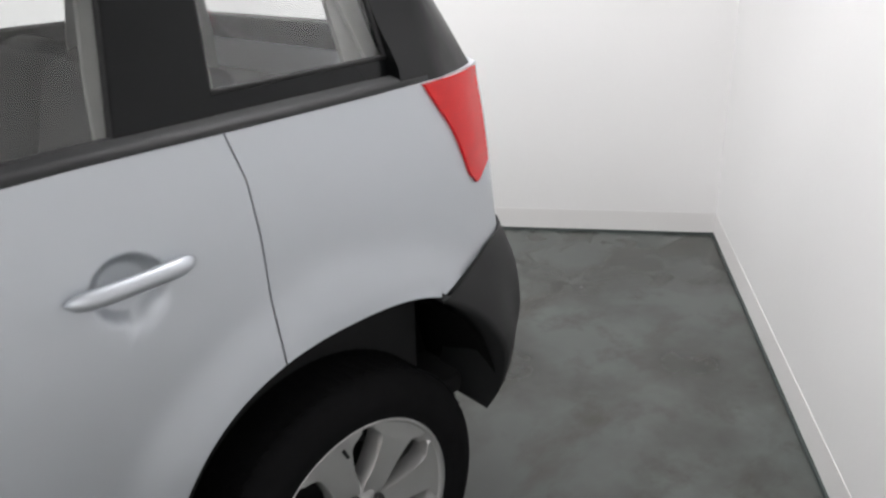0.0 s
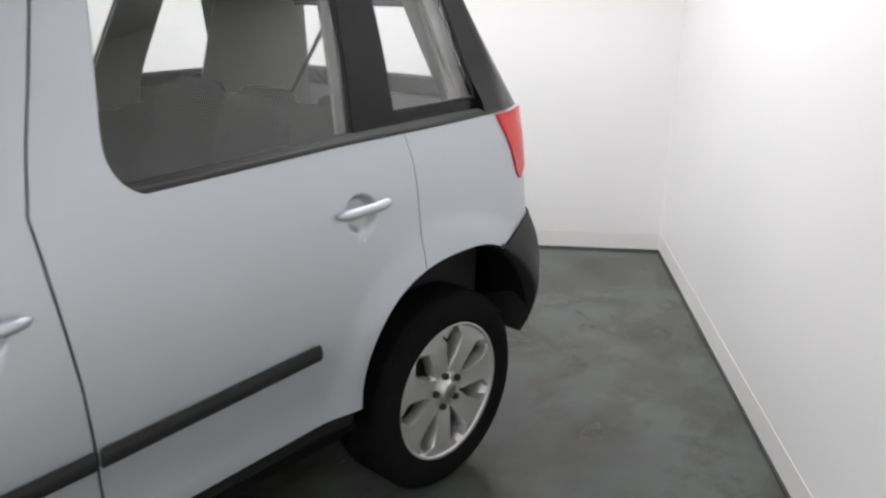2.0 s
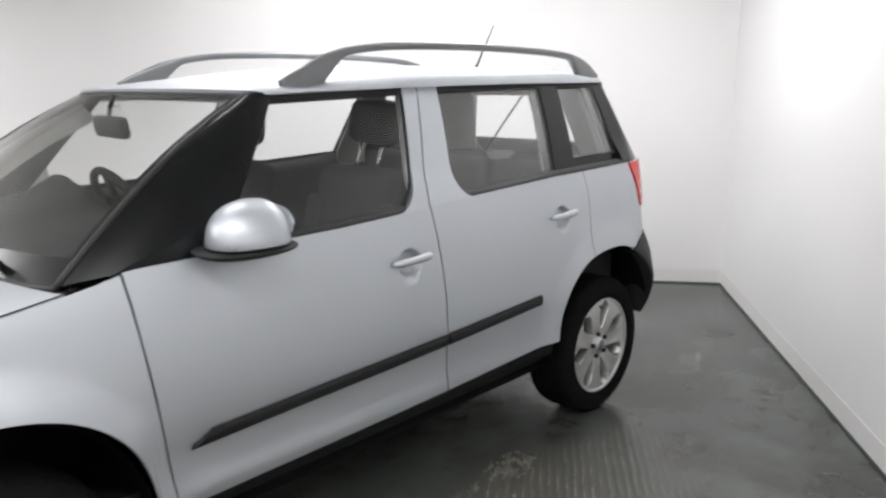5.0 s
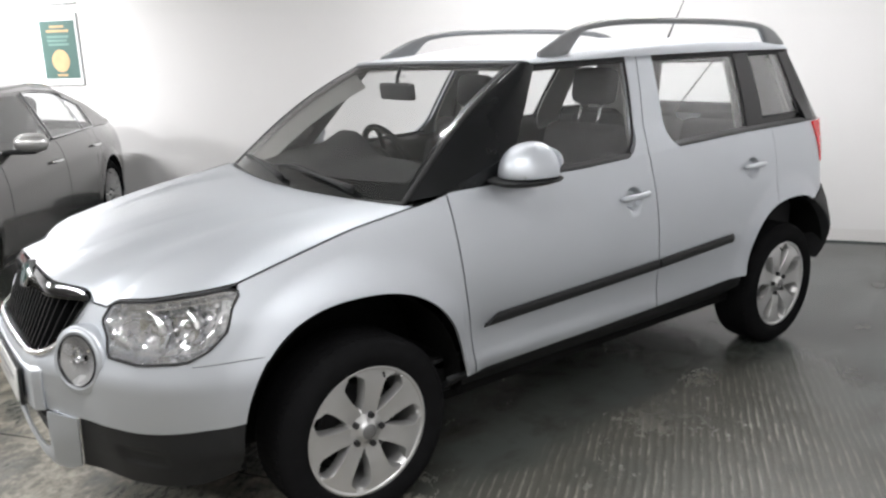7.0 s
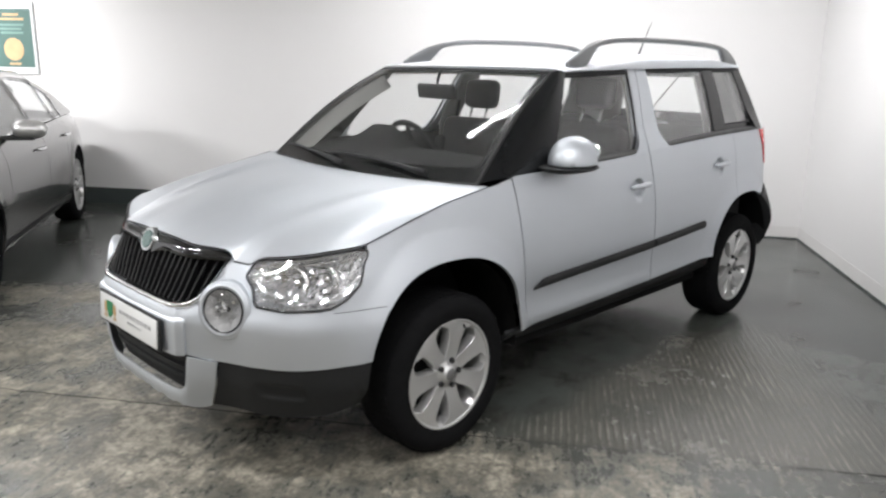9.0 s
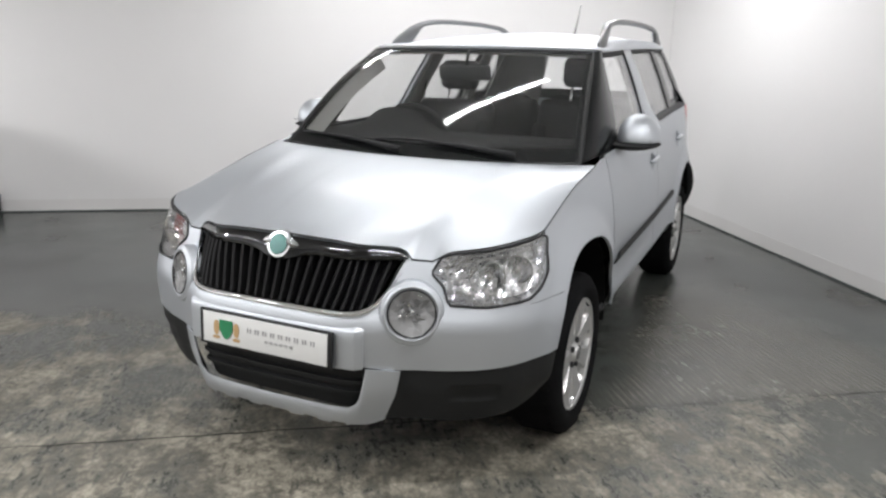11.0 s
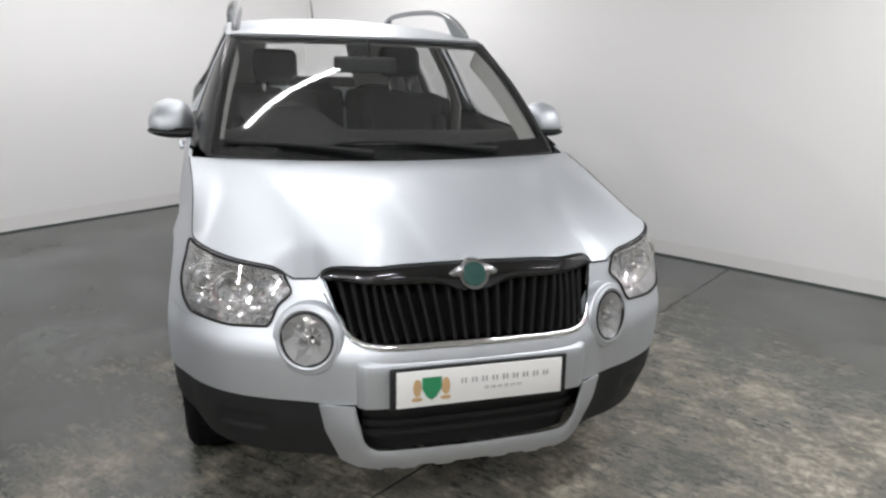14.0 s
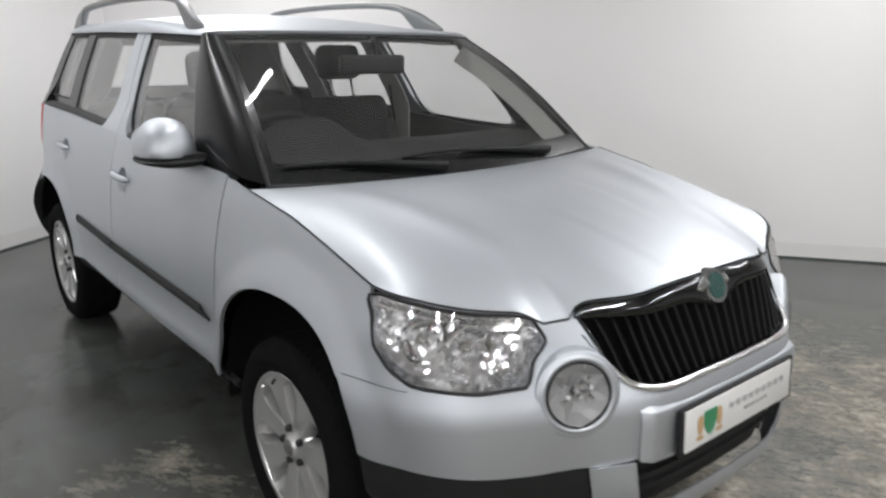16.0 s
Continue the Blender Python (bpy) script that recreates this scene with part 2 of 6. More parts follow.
def floor_material():
    m = bpy.data.materials.new("painted_concrete")
    m.use_nodes = True
    nt = m.node_tree
    N, L = nt.nodes.new, nt.links.new
    b = nt.nodes["Principled BSDF"]
    geo = N("ShaderNodeTexCoord")

    def noise_tex(scale, detail=8, rough=0.6, vec=None):
        n = N("ShaderNodeTexNoise")
        n.inputs["Scale"].default_value, n.inputs["Detail"].default_value, n.inputs["Roughness"].default_value = scale, detail, rough
        L(vec or geo.outputs["Object"], n.inputs["Vector"])
        return n

    def ramp(src, a, bb, c0=(0, 0, 0), c1=(1, 1, 1)):
        r = N("ShaderNodeValToRGB")
        r.color_ramp.elements[0].position, r.color_ramp.elements[1].position = a, bb
        r.color_ramp.elements[0].color, r.color_ramp.elements[1].color = (*c0, 1), (*c1, 1)
        L(src, r.inputs[0])
        return r

    def math_node(op, a, bb):
        n = N("ShaderNodeMath")
        n.operation = op
        for k, v in enumerate((a, bb)):
            if isinstance(v, (int, float)):
                n.inputs[k].default_value = v
            else:
                L(v, n.inputs[k])
        return n.outputs[0]

    def mix(fac, a, bb):
        n = N("ShaderNodeMix")
        n.data_type = "RGBA"
        L(fac, n.inputs[0])
        for k, v in ((6, a), (7, bb)):
            if isinstance(v, tuple):
                n.inputs[k].default_value = (*v, 1)
            else:
                L(v, n.inputs[k])
        return n.outputs[2]

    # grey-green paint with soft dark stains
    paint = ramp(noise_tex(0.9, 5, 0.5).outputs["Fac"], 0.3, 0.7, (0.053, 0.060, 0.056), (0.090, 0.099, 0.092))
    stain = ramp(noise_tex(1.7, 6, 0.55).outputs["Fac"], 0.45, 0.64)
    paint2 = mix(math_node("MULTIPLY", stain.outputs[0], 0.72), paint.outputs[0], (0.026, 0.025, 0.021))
    mott = ramp(noise_tex(4.6, 9, 0.66).outputs["Fac"], 0.52, 0.66)
    paint2 = mix(math_node("MULTIPLY", mott.outputs[0], 0.6), paint2, (0.034, 0.033, 0.027))
    scuff = ramp(noise_tex(9.0, 10, 0.75).outputs["Fac"], 0.66, 0.74)
    smear = N("ShaderNodeMapping")
    smear.inputs["Scale"].default_value = (1.6, 4.2, 1.0)
    smear.inputs["Rotation"].default_value = (0, 0, radians(62))
    L(geo.outputs["Object"], smear.inputs["Vector"])
    oil = ramp(noise_tex(1.0, 7, 0.6, smear.outputs[0]).outputs["Fac"], 0.54, 0.68)
    paint2 = mix(math_node("MULTIPLY", oil.outputs[0], 0.55), paint2, (0.030, 0.026, 0.018))
    paint2 = mix(math_node("MULTIPLY", scuff.outputs[0], 0.5), paint2, (0.17, 0.165, 0.15))
    # worn bare concrete in the driving lane, ribbed where it was rolled beside the bay
    mp = N("ShaderNodeMapping")
    mp.inputs["Rotation"].default_value = (0, 0, radians(-RIB_TURN))
    L(geo.outputs["Object"], mp.inputs["Vector"])
    sep = N("ShaderNodeSeparateXYZ")
    L(mp.outputs[0], sep.inputs[0])

    def step(value, lo, hi):
        n = N("ShaderNodeMapRange")
        n.interpolation_type = "SMOOTHSTEP"
        L(value, n.inputs["Value"])
        n.inputs["From Min"].default_value, n.inputs["From Max"].default_value = lo, hi
        return n.outputs[0]

    def about(tex, k):
        return math_node("MULTIPLY", math_node("SUBTRACT", tex.outputs["Fac"], 0.5), k)

    big, wear = noise_tex(0.8, 4, 0.5), noise_tex(1.7, 6, 0.62)
    patch, fine = noise_tex(7.0, 10, 0.72), noise_tex(30, 9, 0.75)
    u = math_node("ADD", sep.outputs[0], about(big, 1.8))
    v = math_node("ADD", sep.outputs[1], about(big, 1.0))
    sep_w = N("ShaderNodeSeparateXYZ")
    L(geo.outputs["Object"], sep_w.inputs[0])
    wx, wy = math_node("ADD", sep_w.outputs[0], about(wear, 0.8)), math_node("ADD", sep_w.outputs[1], about(wear, 0.5))
    # Bay: unworn paint under the car, kept dark partly for the car's shade
    bay = math_node("MULTIPLY", step(wx, 0.1, -0.6), math_node("MULTIPLY", step(wy, 0.96, 0.70), step(wy, -0.95, -0.65)))
    zone = math_node("MULTIPLY", step(u, -2.0, -0.7), math_node("SUBTRACT", 1.0, step(v, 1.9, 2.7)))
    zone = math_node("MULTIPLY", zone, math_node("SUBTRACT", 1.0, math_node("MULTIPLY", bay, 0.75)))
    ribz = math_node("MULTIPLY", step(wy, 0.74, 1.0), ramp(noise_tex(1.3, 5, 0.6).outputs["Fac"], 0.26, 0.44).outputs[0])
    ribz = math_node("MULTIPLY", ribz, math_node("MULTIPLY", step(v, 0.5, 1.0), step(math_node("ADD", sep.outputs[0], about(patch, 0.25)), 0.38, 0.28)))
    lane = math_node("MULTIPLY", step(math_node("ADD", sep.outputs[0], about(wear, 0.9)), 0.0, 0.75), math_node("SUBTRACT", 1.0, step(v, 1.1, 2.3)))
    st = N("ShaderNodeMapping")
    st.inputs["Scale"].default_value = (6.0, 34.0, 1.0)
    L(mp.outputs[0], st.inputs["Vector"])
    streak = noise_tex(1.0, 6, 0.66, st.outputs[0])
    wv = N("ShaderNodeTexWave")
    wv.bands_direction = "Y"
    wv.inputs["Scale"].default_value, wv.inputs["Distortion"].default_value = 9.4, 1.9
    wv.inputs["Detail"].default_value, wv.inputs["Detail Scale"].default_value = 3.0, 0.6
    L(mp.outputs[0], wv.inputs["Vector"])
    fl = N("ShaderNodeMapping")
    fl.inputs["Scale"].default_value = (0.75, 1.1, 1.0)
    L(mp.outputs[0], fl.inputs["Vector"])
    flake = noise_tex(17.0, 13, 0.84, fl.outputs[0])
    w = math_node("ADD", flake.outputs["Fac"], math_node("MULTIPLY", ribz, -0.12))
    w = math_node("ADD", w, about(streak, 0.36))
    w = math_node("ADD", w, about(wear, 0.85))
    w = math_node("ADD", w, math_node("MULTIPLY", math_node("SUBTRACT", zone, 1.0), 0.34))
    w = math_node("ADD", w, math_node("ADD", math_node("SUBTRACT", 0.045, math_node("MULTIPLY", ribz, 0.08)), math_node("MULTIPLY", lane, 0.055)))
    kept = math_node("MULTIPLY", step(v, 1.15, 1.95), step(sep.outputs[0], 0.30, 0.38))
    w = math_node("ADD", w, math_node("MULTIPLY", kept, -0.14))
    worn_f = math_node("MULTIPLY", ramp(w, 0.47, 0.60).outputs[0], math_node("SUBTRACT", 0.95, math_node("MULTIPLY", ribz, 0.42)))
    bare = ramp(math_node("ADD", math_node("MULTIPLY", patch.outputs["Fac"], 0.45), math_node("MULTIPLY", fine.outputs["Fac"], 0.55)), 0.41, 0.59, (0.072, 0.067, 0.053), (0.41, 0.376, 0.304))
    grime = ramp(noise_tex(2.8, 9, 0.70).outputs["Fac"], 0.50, 0.66)
    bare2 = mix(math_node("MULTIPLY", grime.outputs[0], 0.6), bare.outputs[0], (0.070, 0.069, 0.058))
    fm = N("ShaderNodeMapping")
    fm.inputs["Scale"].default_value = (8.0, 16.0, 1.0)
    L(mp.outputs[0], fm.inputs["Vector"])
    fleck = ramp(math_node("ADD", noise_tex(1.0, 11, 0.80, fm.outputs[0]).outputs["Fac"], math_node("ADD", about(wear, 0.7), about(patch, 0.35))), 0.45, 0.57)
    bare2 = mix(math_node("MULTIPLY", math_node("SUBTRACT", 1.0, fleck.outputs[0]), 0.56), bare2, (0.074, 0.070, 0.057))
    chip = ramp(math_node("ADD", math_node("MULTIPLY", streak.outputs["Fac"], 0.65), math_node("MULTIPLY", flake.outputs["Fac"], 0.35)), 0.38, 0.46, (1, 1, 1), (0, 0, 0))
    bare2 = mix(math_node("MULTIPLY", chip.outputs[0], 0.8), bare2, (0.050, 0.048, 0.039))
    under = mix(math_node("MULTIPLY", zone, 0.5), paint2, (0.082, 0.082, 0.070))
    under = mix(math_node("MULTIPLY", math_node("MULTIPLY", ribz, zone), 0.7), under, (0.112, 0.108, 0.093))
    # Pale rib dashes: worn crests, with their glints also put into the colour
    ridge = math_node("MULTIPLY", step(wv.outputs["Fac"], 0.62, 0.94), ramp(math_node("ADD", math_node("MULTIPLY", streak.outputs["Fac"], 0.5), math_node("MULTIPLY", patch.outputs["Fac"], 0.5)), 0.46, 0.57).outputs[0])
    rib_wear_glint = math_node("ADD", 0.35, math_node("MULTIPLY", ramp(noise_tex(2.6, 6, 0.6).outputs["Fac"], 0.42, 0.58).outputs[0], 0.65))
    ridge = math_node("MULTIPLY", math_node("MULTIPLY", math_node("MULTIPLY", ridge, ribz), zone), rib_wear_glint)
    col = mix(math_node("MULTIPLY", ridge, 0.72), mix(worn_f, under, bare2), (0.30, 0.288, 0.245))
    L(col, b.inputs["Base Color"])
    r = ramp(worn_f, 0.0, 1.0, (0.24, 0.24, 0.24), (0.50, 0.50, 0.50))
    rr = math_node("ADD", r.outputs[0], math_node("MULTIPLY", math_node("SUBTRACT", wear.outputs["Fac"], 0.5), 0.25))
    L(rr, b.inputs["Roughness"])
    b.inputs["Specular IOR Level"].default_value = 0.6
    rib_h = math_node("MULTIPLY", math_node("MULTIPLY", wv.outputs["Fac"], ribz), zone)
    h = math_node("ADD", math_node("ADD", math_node("MULTIPLY", math_node("ADD", rib_h, ridge), 0.5), math_node("MULTIPLY", math_node("MULTIPLY", flake.outputs["Fac"], zone), 0.9)), math_node("MULTIPLY", fine.outputs["Fac"], 0.16))
    bp = N("ShaderNodeBump")
    bp.inputs["Strength"].default_value, bp.inputs["Distance"].default_value = 0.35, 0.008
    L(h, bp.inputs["Height"])
    L(bp.outputs["Normal"], b.inputs["Normal"])
    return m


RIB_TURN = 35.0
FLOOR = floor_material()
WALL = mat("white_wall_paint", (0.80, 0.79, 0.785), 0.55, 0, 0, 0.025, 1.1, 0.06, 35)
CEIL_M = mat("ceiling_paint", (0.78, 0.78, 0.77), 0.8, 0, 0, 0.04, 2.0)
SKIRT = mat("white_gloss_skirting", (0.74, 0.725, 0.715), 0.65, 0, 0, 0.03, 4.0)
DARK_SKIRT = mat("dark_skirting", (0.055, 0.068, 0.066), 0.5, 0, 0, 0.15, 8.0)


def slab(name, a, b, z0, z1, thick, material, out, label, category):
    """An upright slab from a to b on the floor, thickened to the side out."""
    a, b, o = Vector(a), Vector(b), Vector(out) * thick
    v = [a, b, b + o, a + o]
    vs = [(p.x, p.y, z0) for p in v] + [(p.x, p.y, z1) for p in v]
    fs = [(3, 2, 1, 0), (4, 5, 6, 7)] + [(i, (i + 1) % 4, 4 + (i + 1) % 4, 4 + i) for i in range(4)]
    ob = link(name, vs, fs, material, None, "", False)
    return tagged(ob, label, category, kind="structure")


vs = [(-9, -12, 0), (11, -12, 0), (11, 12, 0), (-9, 12, 0)]
fl = link("floor", vs + [(x, y, -0.15) for x, y, z in vs], [(0, 1, 2, 3), (7, 6, 5, 4)] + [((i + 1) % 4, i, i + 4, (i + 1) % 4 + 4) for i in range(4)], FLOOR, None, "", False)
tagged(fl, "worn grey-green painted concrete floor with bare ribbed patches", "floor", kind="structure")
OUT_SIDE = Vector((-DIR_SIDE.y, DIR_SIDE.x, 0))
OUT_BACK = Vector((DIR_BACK.y, -DIR_BACK.x, 0))
BACK_LEN, RECESS = 6.40, 0.0
SIDE_END = CORNER + DIR_SIDE * 12.5
BACK_END = CORNER + DIR_BACK * BACK_LEN
REC_A = BACK_END + OUT_BACK * RECESS
REC_B = REC_A + DIR_BACK * 5.2
slab("wall_side", CORNER - DIR_SIDE * 0.0, SIDE_END, 0, CEIL, 0.2, WALL, OUT_SIDE, "plain white wall out of view, added to close the room with low skirting", "wall")
slab("wall_back", CORNER + OUT_SIDE * 0.2, REC_B, 0, CEIL, 0.2 + RECESS, WALL, OUT_BACK, "plain white wall out of view, added to close the room behind the silver car", "wall")
# The next two walls stand out of view, added to close the room
slab("wall_front", SIDE_END, REC_B + DIR_SIDE * 12.5, 0, CEIL, 0.2, WALL, DIR_SIDE, "plain white wall out of view, added to close the room", "wall")
slab("wall_far", REC_B, REC_B + DIR_SIDE * 12.5, 0, CEIL, 0.2, WALL, DIR_BACK, "plain white wall out of view, added to close the room", "wall")
slab("baseboard_side", CORNER, SIDE_END, 0, 0.115, 0.002, SKIRT, -OUT_SIDE, "white gloss skirting board along the wall", "skirting")
slab("baseboard_back", CORNER, BACK_END, 0, 0.115, 0.002, SKIRT, -OUT_BACK, "white gloss skirting board along the wall", "skirting")
slab("baseboard_recess", REC_A, REC_B, 0, 0.17, 0.018, DARK_SKIRT, -OUT_BACK, "dark grey-green painted skirting board", "skirting")
slab("trim_side", CORNER, SIDE_END, 0, 0.012, 0.010, DARK_SKIRT, -OUT_SIDE, "dark grey sealant along the foot of the wall", "trim")
slab("trim_back", CORNER, BACK_END, 0, 0.012, 0.010, DARK_SKIRT, -OUT_BACK, "dark grey sealant along the foot of the wall", "trim")
# Unseen ceiling, added overhead; its pale tone is set for bounce
ce = link("ceiling", [(x, y, CEIL) for x, y, z in vs] + [(x, y, CEIL + 0.15) for x, y, z in vs], [(3, 2, 1, 0), (4, 5, 6, 7)] + [(i, (i + 1) % 4, (i + 1) % 4 + 4, i + 4) for i in range(4)], CEIL_M, None, "", False)
tagged(ce, "plain pale ceiling out of view, added to close the room", "ceiling", kind="structure")

# fluorescent battens out of view, one per tube, most of them added fill
LAMP_BODY = mat("lamp_body", (0.75, 0.75, 0.74), 0.4, 0, 0, 0.03, 10)
TUBE_M = mat("tube_glow", (1.0, 0.985, 0.96), 0.4, emit=9.0)


def batten(x, y, l, turn):
    e = new("ceiling_light")
    e.matrix_world = pose(x, y, CEIL, 0, 0, turn)
    b = box(bmesh.new(), (l + 0.10, 0.07, 0.055), pose(0, 0, -0.0285), 0.006)
    part("housing", b, LAMP_BODY, e)
    v, f = tube([(t, 0, -0.085) for t in np.linspace(-l / 2 - 0.015, l / 2 + 0.015, 4)], 0.014, 10)
    link("tube", v, f, TUBE_M, e, "glowing fluorescent tube")
    for ex in (-l / 2 - 0.03, l / 2 + 0.03):
        part("lamp_holder", box(bmesh.new(), (0.025, 0.04, 0.06), pose(ex, 0, -0.082), 0.004), LAMP_BODY, e)
    return tagged(e, "lit white fluorescent batten out of view, from a mostly added set", "ceiling light", "ceiling lights")


for lx, ly, k, l, turn in TUBES:
    batten(lx, ly, l, turn)

# ---- the silver car: x forward, y to its left, origin on the floor under the front axle ----
car = new("car")
tagged(car, "silver compact crossover car with roof rails and alloy wheels", "car")

OUT_S, OUT_P = curve_through([(0.900, 0.0), (0.8993, 0.08), (0.884, 0.30), (0.790, 0.468), (0.735, 0.597), (0.648, 0.735), (0.52, 0.822), (0.34, 0.850), (0.0, 0.852),
                              (-0.7, 0.852), (-1.4, 0.855), (-2.1, 0.852), (-2.5, 0.850), (-2.8, 0.836), (-3.02, 0.785), (-3.17, 0.66), (-3.25, 0.35), (-3.27, 0.0)], 900)
OUT_T = np.gradient(OUT_P, axis=0)
OUT_T /= np.linalg.norm(OUT_T, axis=1)[:, None]
S_END = OUT_S[-1]


def px(s):
    return np.interp(s, OUT_S, OUT_P[:, 0])


def sx(x):
    """Distance along the outline, from the nose, at which it reaches x."""
    return np.interp(-x, -OUT_P[:, 0], OUT_S)


PZ = [0.24, 0.41, 0.455, 0.50, 0.57, 0.64, 0.70, 0.80, 0.90, 1.0, 1.08, 1.17]
PROFILES = np.array([
    [0.06, 0.012, 0.008, 0.004, 0.0, 0.0, 0.03, 0.070, 0.115, 0.17, 0.21, 0.26],
    [0.09, 0.016, 0.010, 0.006, 0.002, 0.0, 0.010, 0.030, 0.066, 0.095, 0.122, 0.165],
    [0.055, 0.018, 0.000, 0.013, 0.014, 0.004, 0.0, 0.003, 0.013, 0.030, 0.052, 0.085],
    [0.06, 0.020, 0.006, 0.010, 0.008, 0.002, 0.0, 0.004, 0.010, 0.022, 0.036, 0.055],
    [0.16, 0.08, 0.060, 0.040, 0.015, 0.004, 0.0, 0.012, 0.022, 0.030, 0.040, 0.055]])
P_AT = [0.46, float(sx(0.4)), float(sx(-0.55)), float(sx(-2.5)), float(sx(-2.98))]
ARCH_F, ARCH_R, ARCH_Z, ARCH_RAD = 0.022, -2.575, 0.396, 0.41


def arch(x, c, grow=0.0):
    """Height of the wheel arch's edge over x, or a low number outside it."""
    d = np.abs(x - c) / (ARCH_RAD + grow)
    return np.where(d < 1, ARCH_Z + (ARCH_RAD + grow) * np.power(np.clip(1 - d ** 2.4, 0, 1), 1 / 2.4), -1.0)


def arch_end(z, c, side=1):
    """Where the arch's edge stands at a height, before (1) or behind (-1) the wheel."""
    d = np.clip((np.asarray(z, float) - ARCH_Z) / ARCH_RAD, 0, 0.999)
    return c + side * ARCH_RAD * np.power(1 - d ** 2.4, 1 / 2.4)


def skin(s, z, out=0.0):
    """A point of the lower body's skin; out: metres proud of it."""
    s, z = np.asarray(s, float), np.asarray(z, float)
    k = np.interp(np.abs(s), P_AT, [0, 1, 2, 3, 4])
    i = np.clip(np.floor(k).astype(int), 0, 3)
    f = k - i
    f = f * f * (3 - 2 * f)
    tab = np.stack([np.interp(z, PZ, p) for p in PROFILES])
    tab = (tab + np.stack([np.interp(z - 0.018, PZ, p) + np.interp(z + 0.018, PZ, p) for p in PROFILES])) / 3
    off = np.take_along_axis(tab, i[None], 0)[0] * (1 - f) + np.take_along_axis(tab, i[None] + 1, 0)[0] * f
    x = px(np.abs(s))
    for c in (ARCH_F, ARCH_R):
        r = np.hypot((x - c), (z - ARCH_Z)) - ARCH_RAD
        off = off - 0.022 * (1 - smoothstep(0.0, 0.13, r)) * smoothstep(0.40, 0.50, z + 0.08)
    y = np.interp(np.abs(s), OUT_S, OUT_P[:, 1])
    tx, ty = np.interp(np.abs(s), OUT_S, OUT_T[:, 0]), np.interp(np.abs(s), OUT_S, OUT_T[:, 1])
    nx, ny = ty, -tx
    d = off - out
    return np.stack([x - nx * d, np.sign(s + 1e-9) * (y - ny * d), z], -1)


def dense(a, b, n, spots, half, m):
    """Stations from a to b, with m more on each spot."""
    return np.unique(np.round(np.concatenate([np.linspace(a, b, n)] + [np.linspace(c - half, c + half, m) for c in spots]), 5))


def panel(left, right, low, high, us=40, nv=14, out=0.0, surf=skin):
    """A patch of a skin between two upright edges left(z), right(z) and two long ones low(a), high(a)."""
    us = np.linspace(0, 1, us) if isinstance(us, int) else np.asarray(us)
    vs = np.linspace(0, 1, nv) if isinstance(nv, int) else np.asarray(nv)
    U, V = np.meshgrid(us, vs, indexing="ij")
    Z = np.full_like(U, 0.8)
    for _ in range(12):
        A = left(Z) + (right(Z) - left(Z)) * U
        Z = 0.5 * Z + 0.5 * (low(A) + (high(A) - low(A)) * V)
    Z = low(A) + (high(A) - low(A)) * V
    return surf(A, Z, out)


def both(name, P, material, parent=car, label="", solid=0.012, sub=None):
    """The patch on the left side and its mirror image on the right."""
    a = link(name, *grid(P), material, parent, label, True, solid)
    b = link(name, *grid(mirrored(P), True), material, parent, label, True, solid)
    return a, b


def const(v):
    return lambda z: np.full_like(z, v, dtype=float)


def belt(x):
    return np.interp(-x, [0.30, 0.42, 1.04, 1.25, 1.65, 2.2, 2.8, 3.1], [1.075, 1.085, 1.098, 1.108, 1.132, 1.158, 1.172, 1.175])


def sill(x):
    return np.interp(-x, [0.3, 0.8, 1.5, 2.1], [0.425, 0.432, 0.445, 0.462])


# lamps' outline along the nose: from the inner end to the outer corner
HL_I, HL_B, HL_M, HL_O = float(sx(0.763)), float(sx(0.716)), float(sx(0.56)), float(sx(0.393))


HL_C = HL_I + 0.054


def lamp_low(s):
    return np.interp(s, [HL_I, HL_I + 0.014, HL_C - 0.018, HL_C - 0.006, HL_C + 0.005, HL_B + 0.07, HL_M, HL_M + 0.06, HL_M + 0.12, HL_O - 0.03, HL_O], [0.797, 0.782, 0.765, 0.748, 0.704, 0.699, 0.712, 0.738, 0.785, 0.845, 0.880])


def lamp_high(s):
    return np.interp(s, [HL_I, HL_I + 0.012, HL_I + 0.032, HL_I + 0.08, HL_B + 0.1, HL_M, HL_O - 0.04, HL_O], [0.803, 0.825, 0.852, 0.862, 0.876, 0.893, 0.902, 0.892])


def hood_edge(s):
    """Height of the bonnet's front and side edge."""
    return np.interp(s, [0, 0.2, 0.45, 0.474, 0.488, 0.497, 0.503, HL_I, HL_I + 0.03, HL_I + 0.06, HL_B + 0.1, HL_M, HL_O], [0.893, 0.890, 0.876, 0.871, 0.863, 0.850, 0.838, 0.835, 0.850, 0.864, 0.882, 0.899, 0.911])


def seam(s):
    """The seam between bonnet and wing, over the side."""
    return np.interp(px(s), [-0.36, -0.30, 0.0, 0.393], [1.080, 1.066, 1.012, 0.911])


# bumper, front
GR_Z = [0.676, 0.681, 0.691, 0.710, 0.742, 0.790, 0.850, 0.872]
GR_S = [0.292, 0.338, 0.372, 0.402, 0.431, 0.460, 0.493, 0.499]


def gr_half(z):
    """Half the grille's width along the nose at a height."""
    return np.interp(z, GR_Z, GR_S)


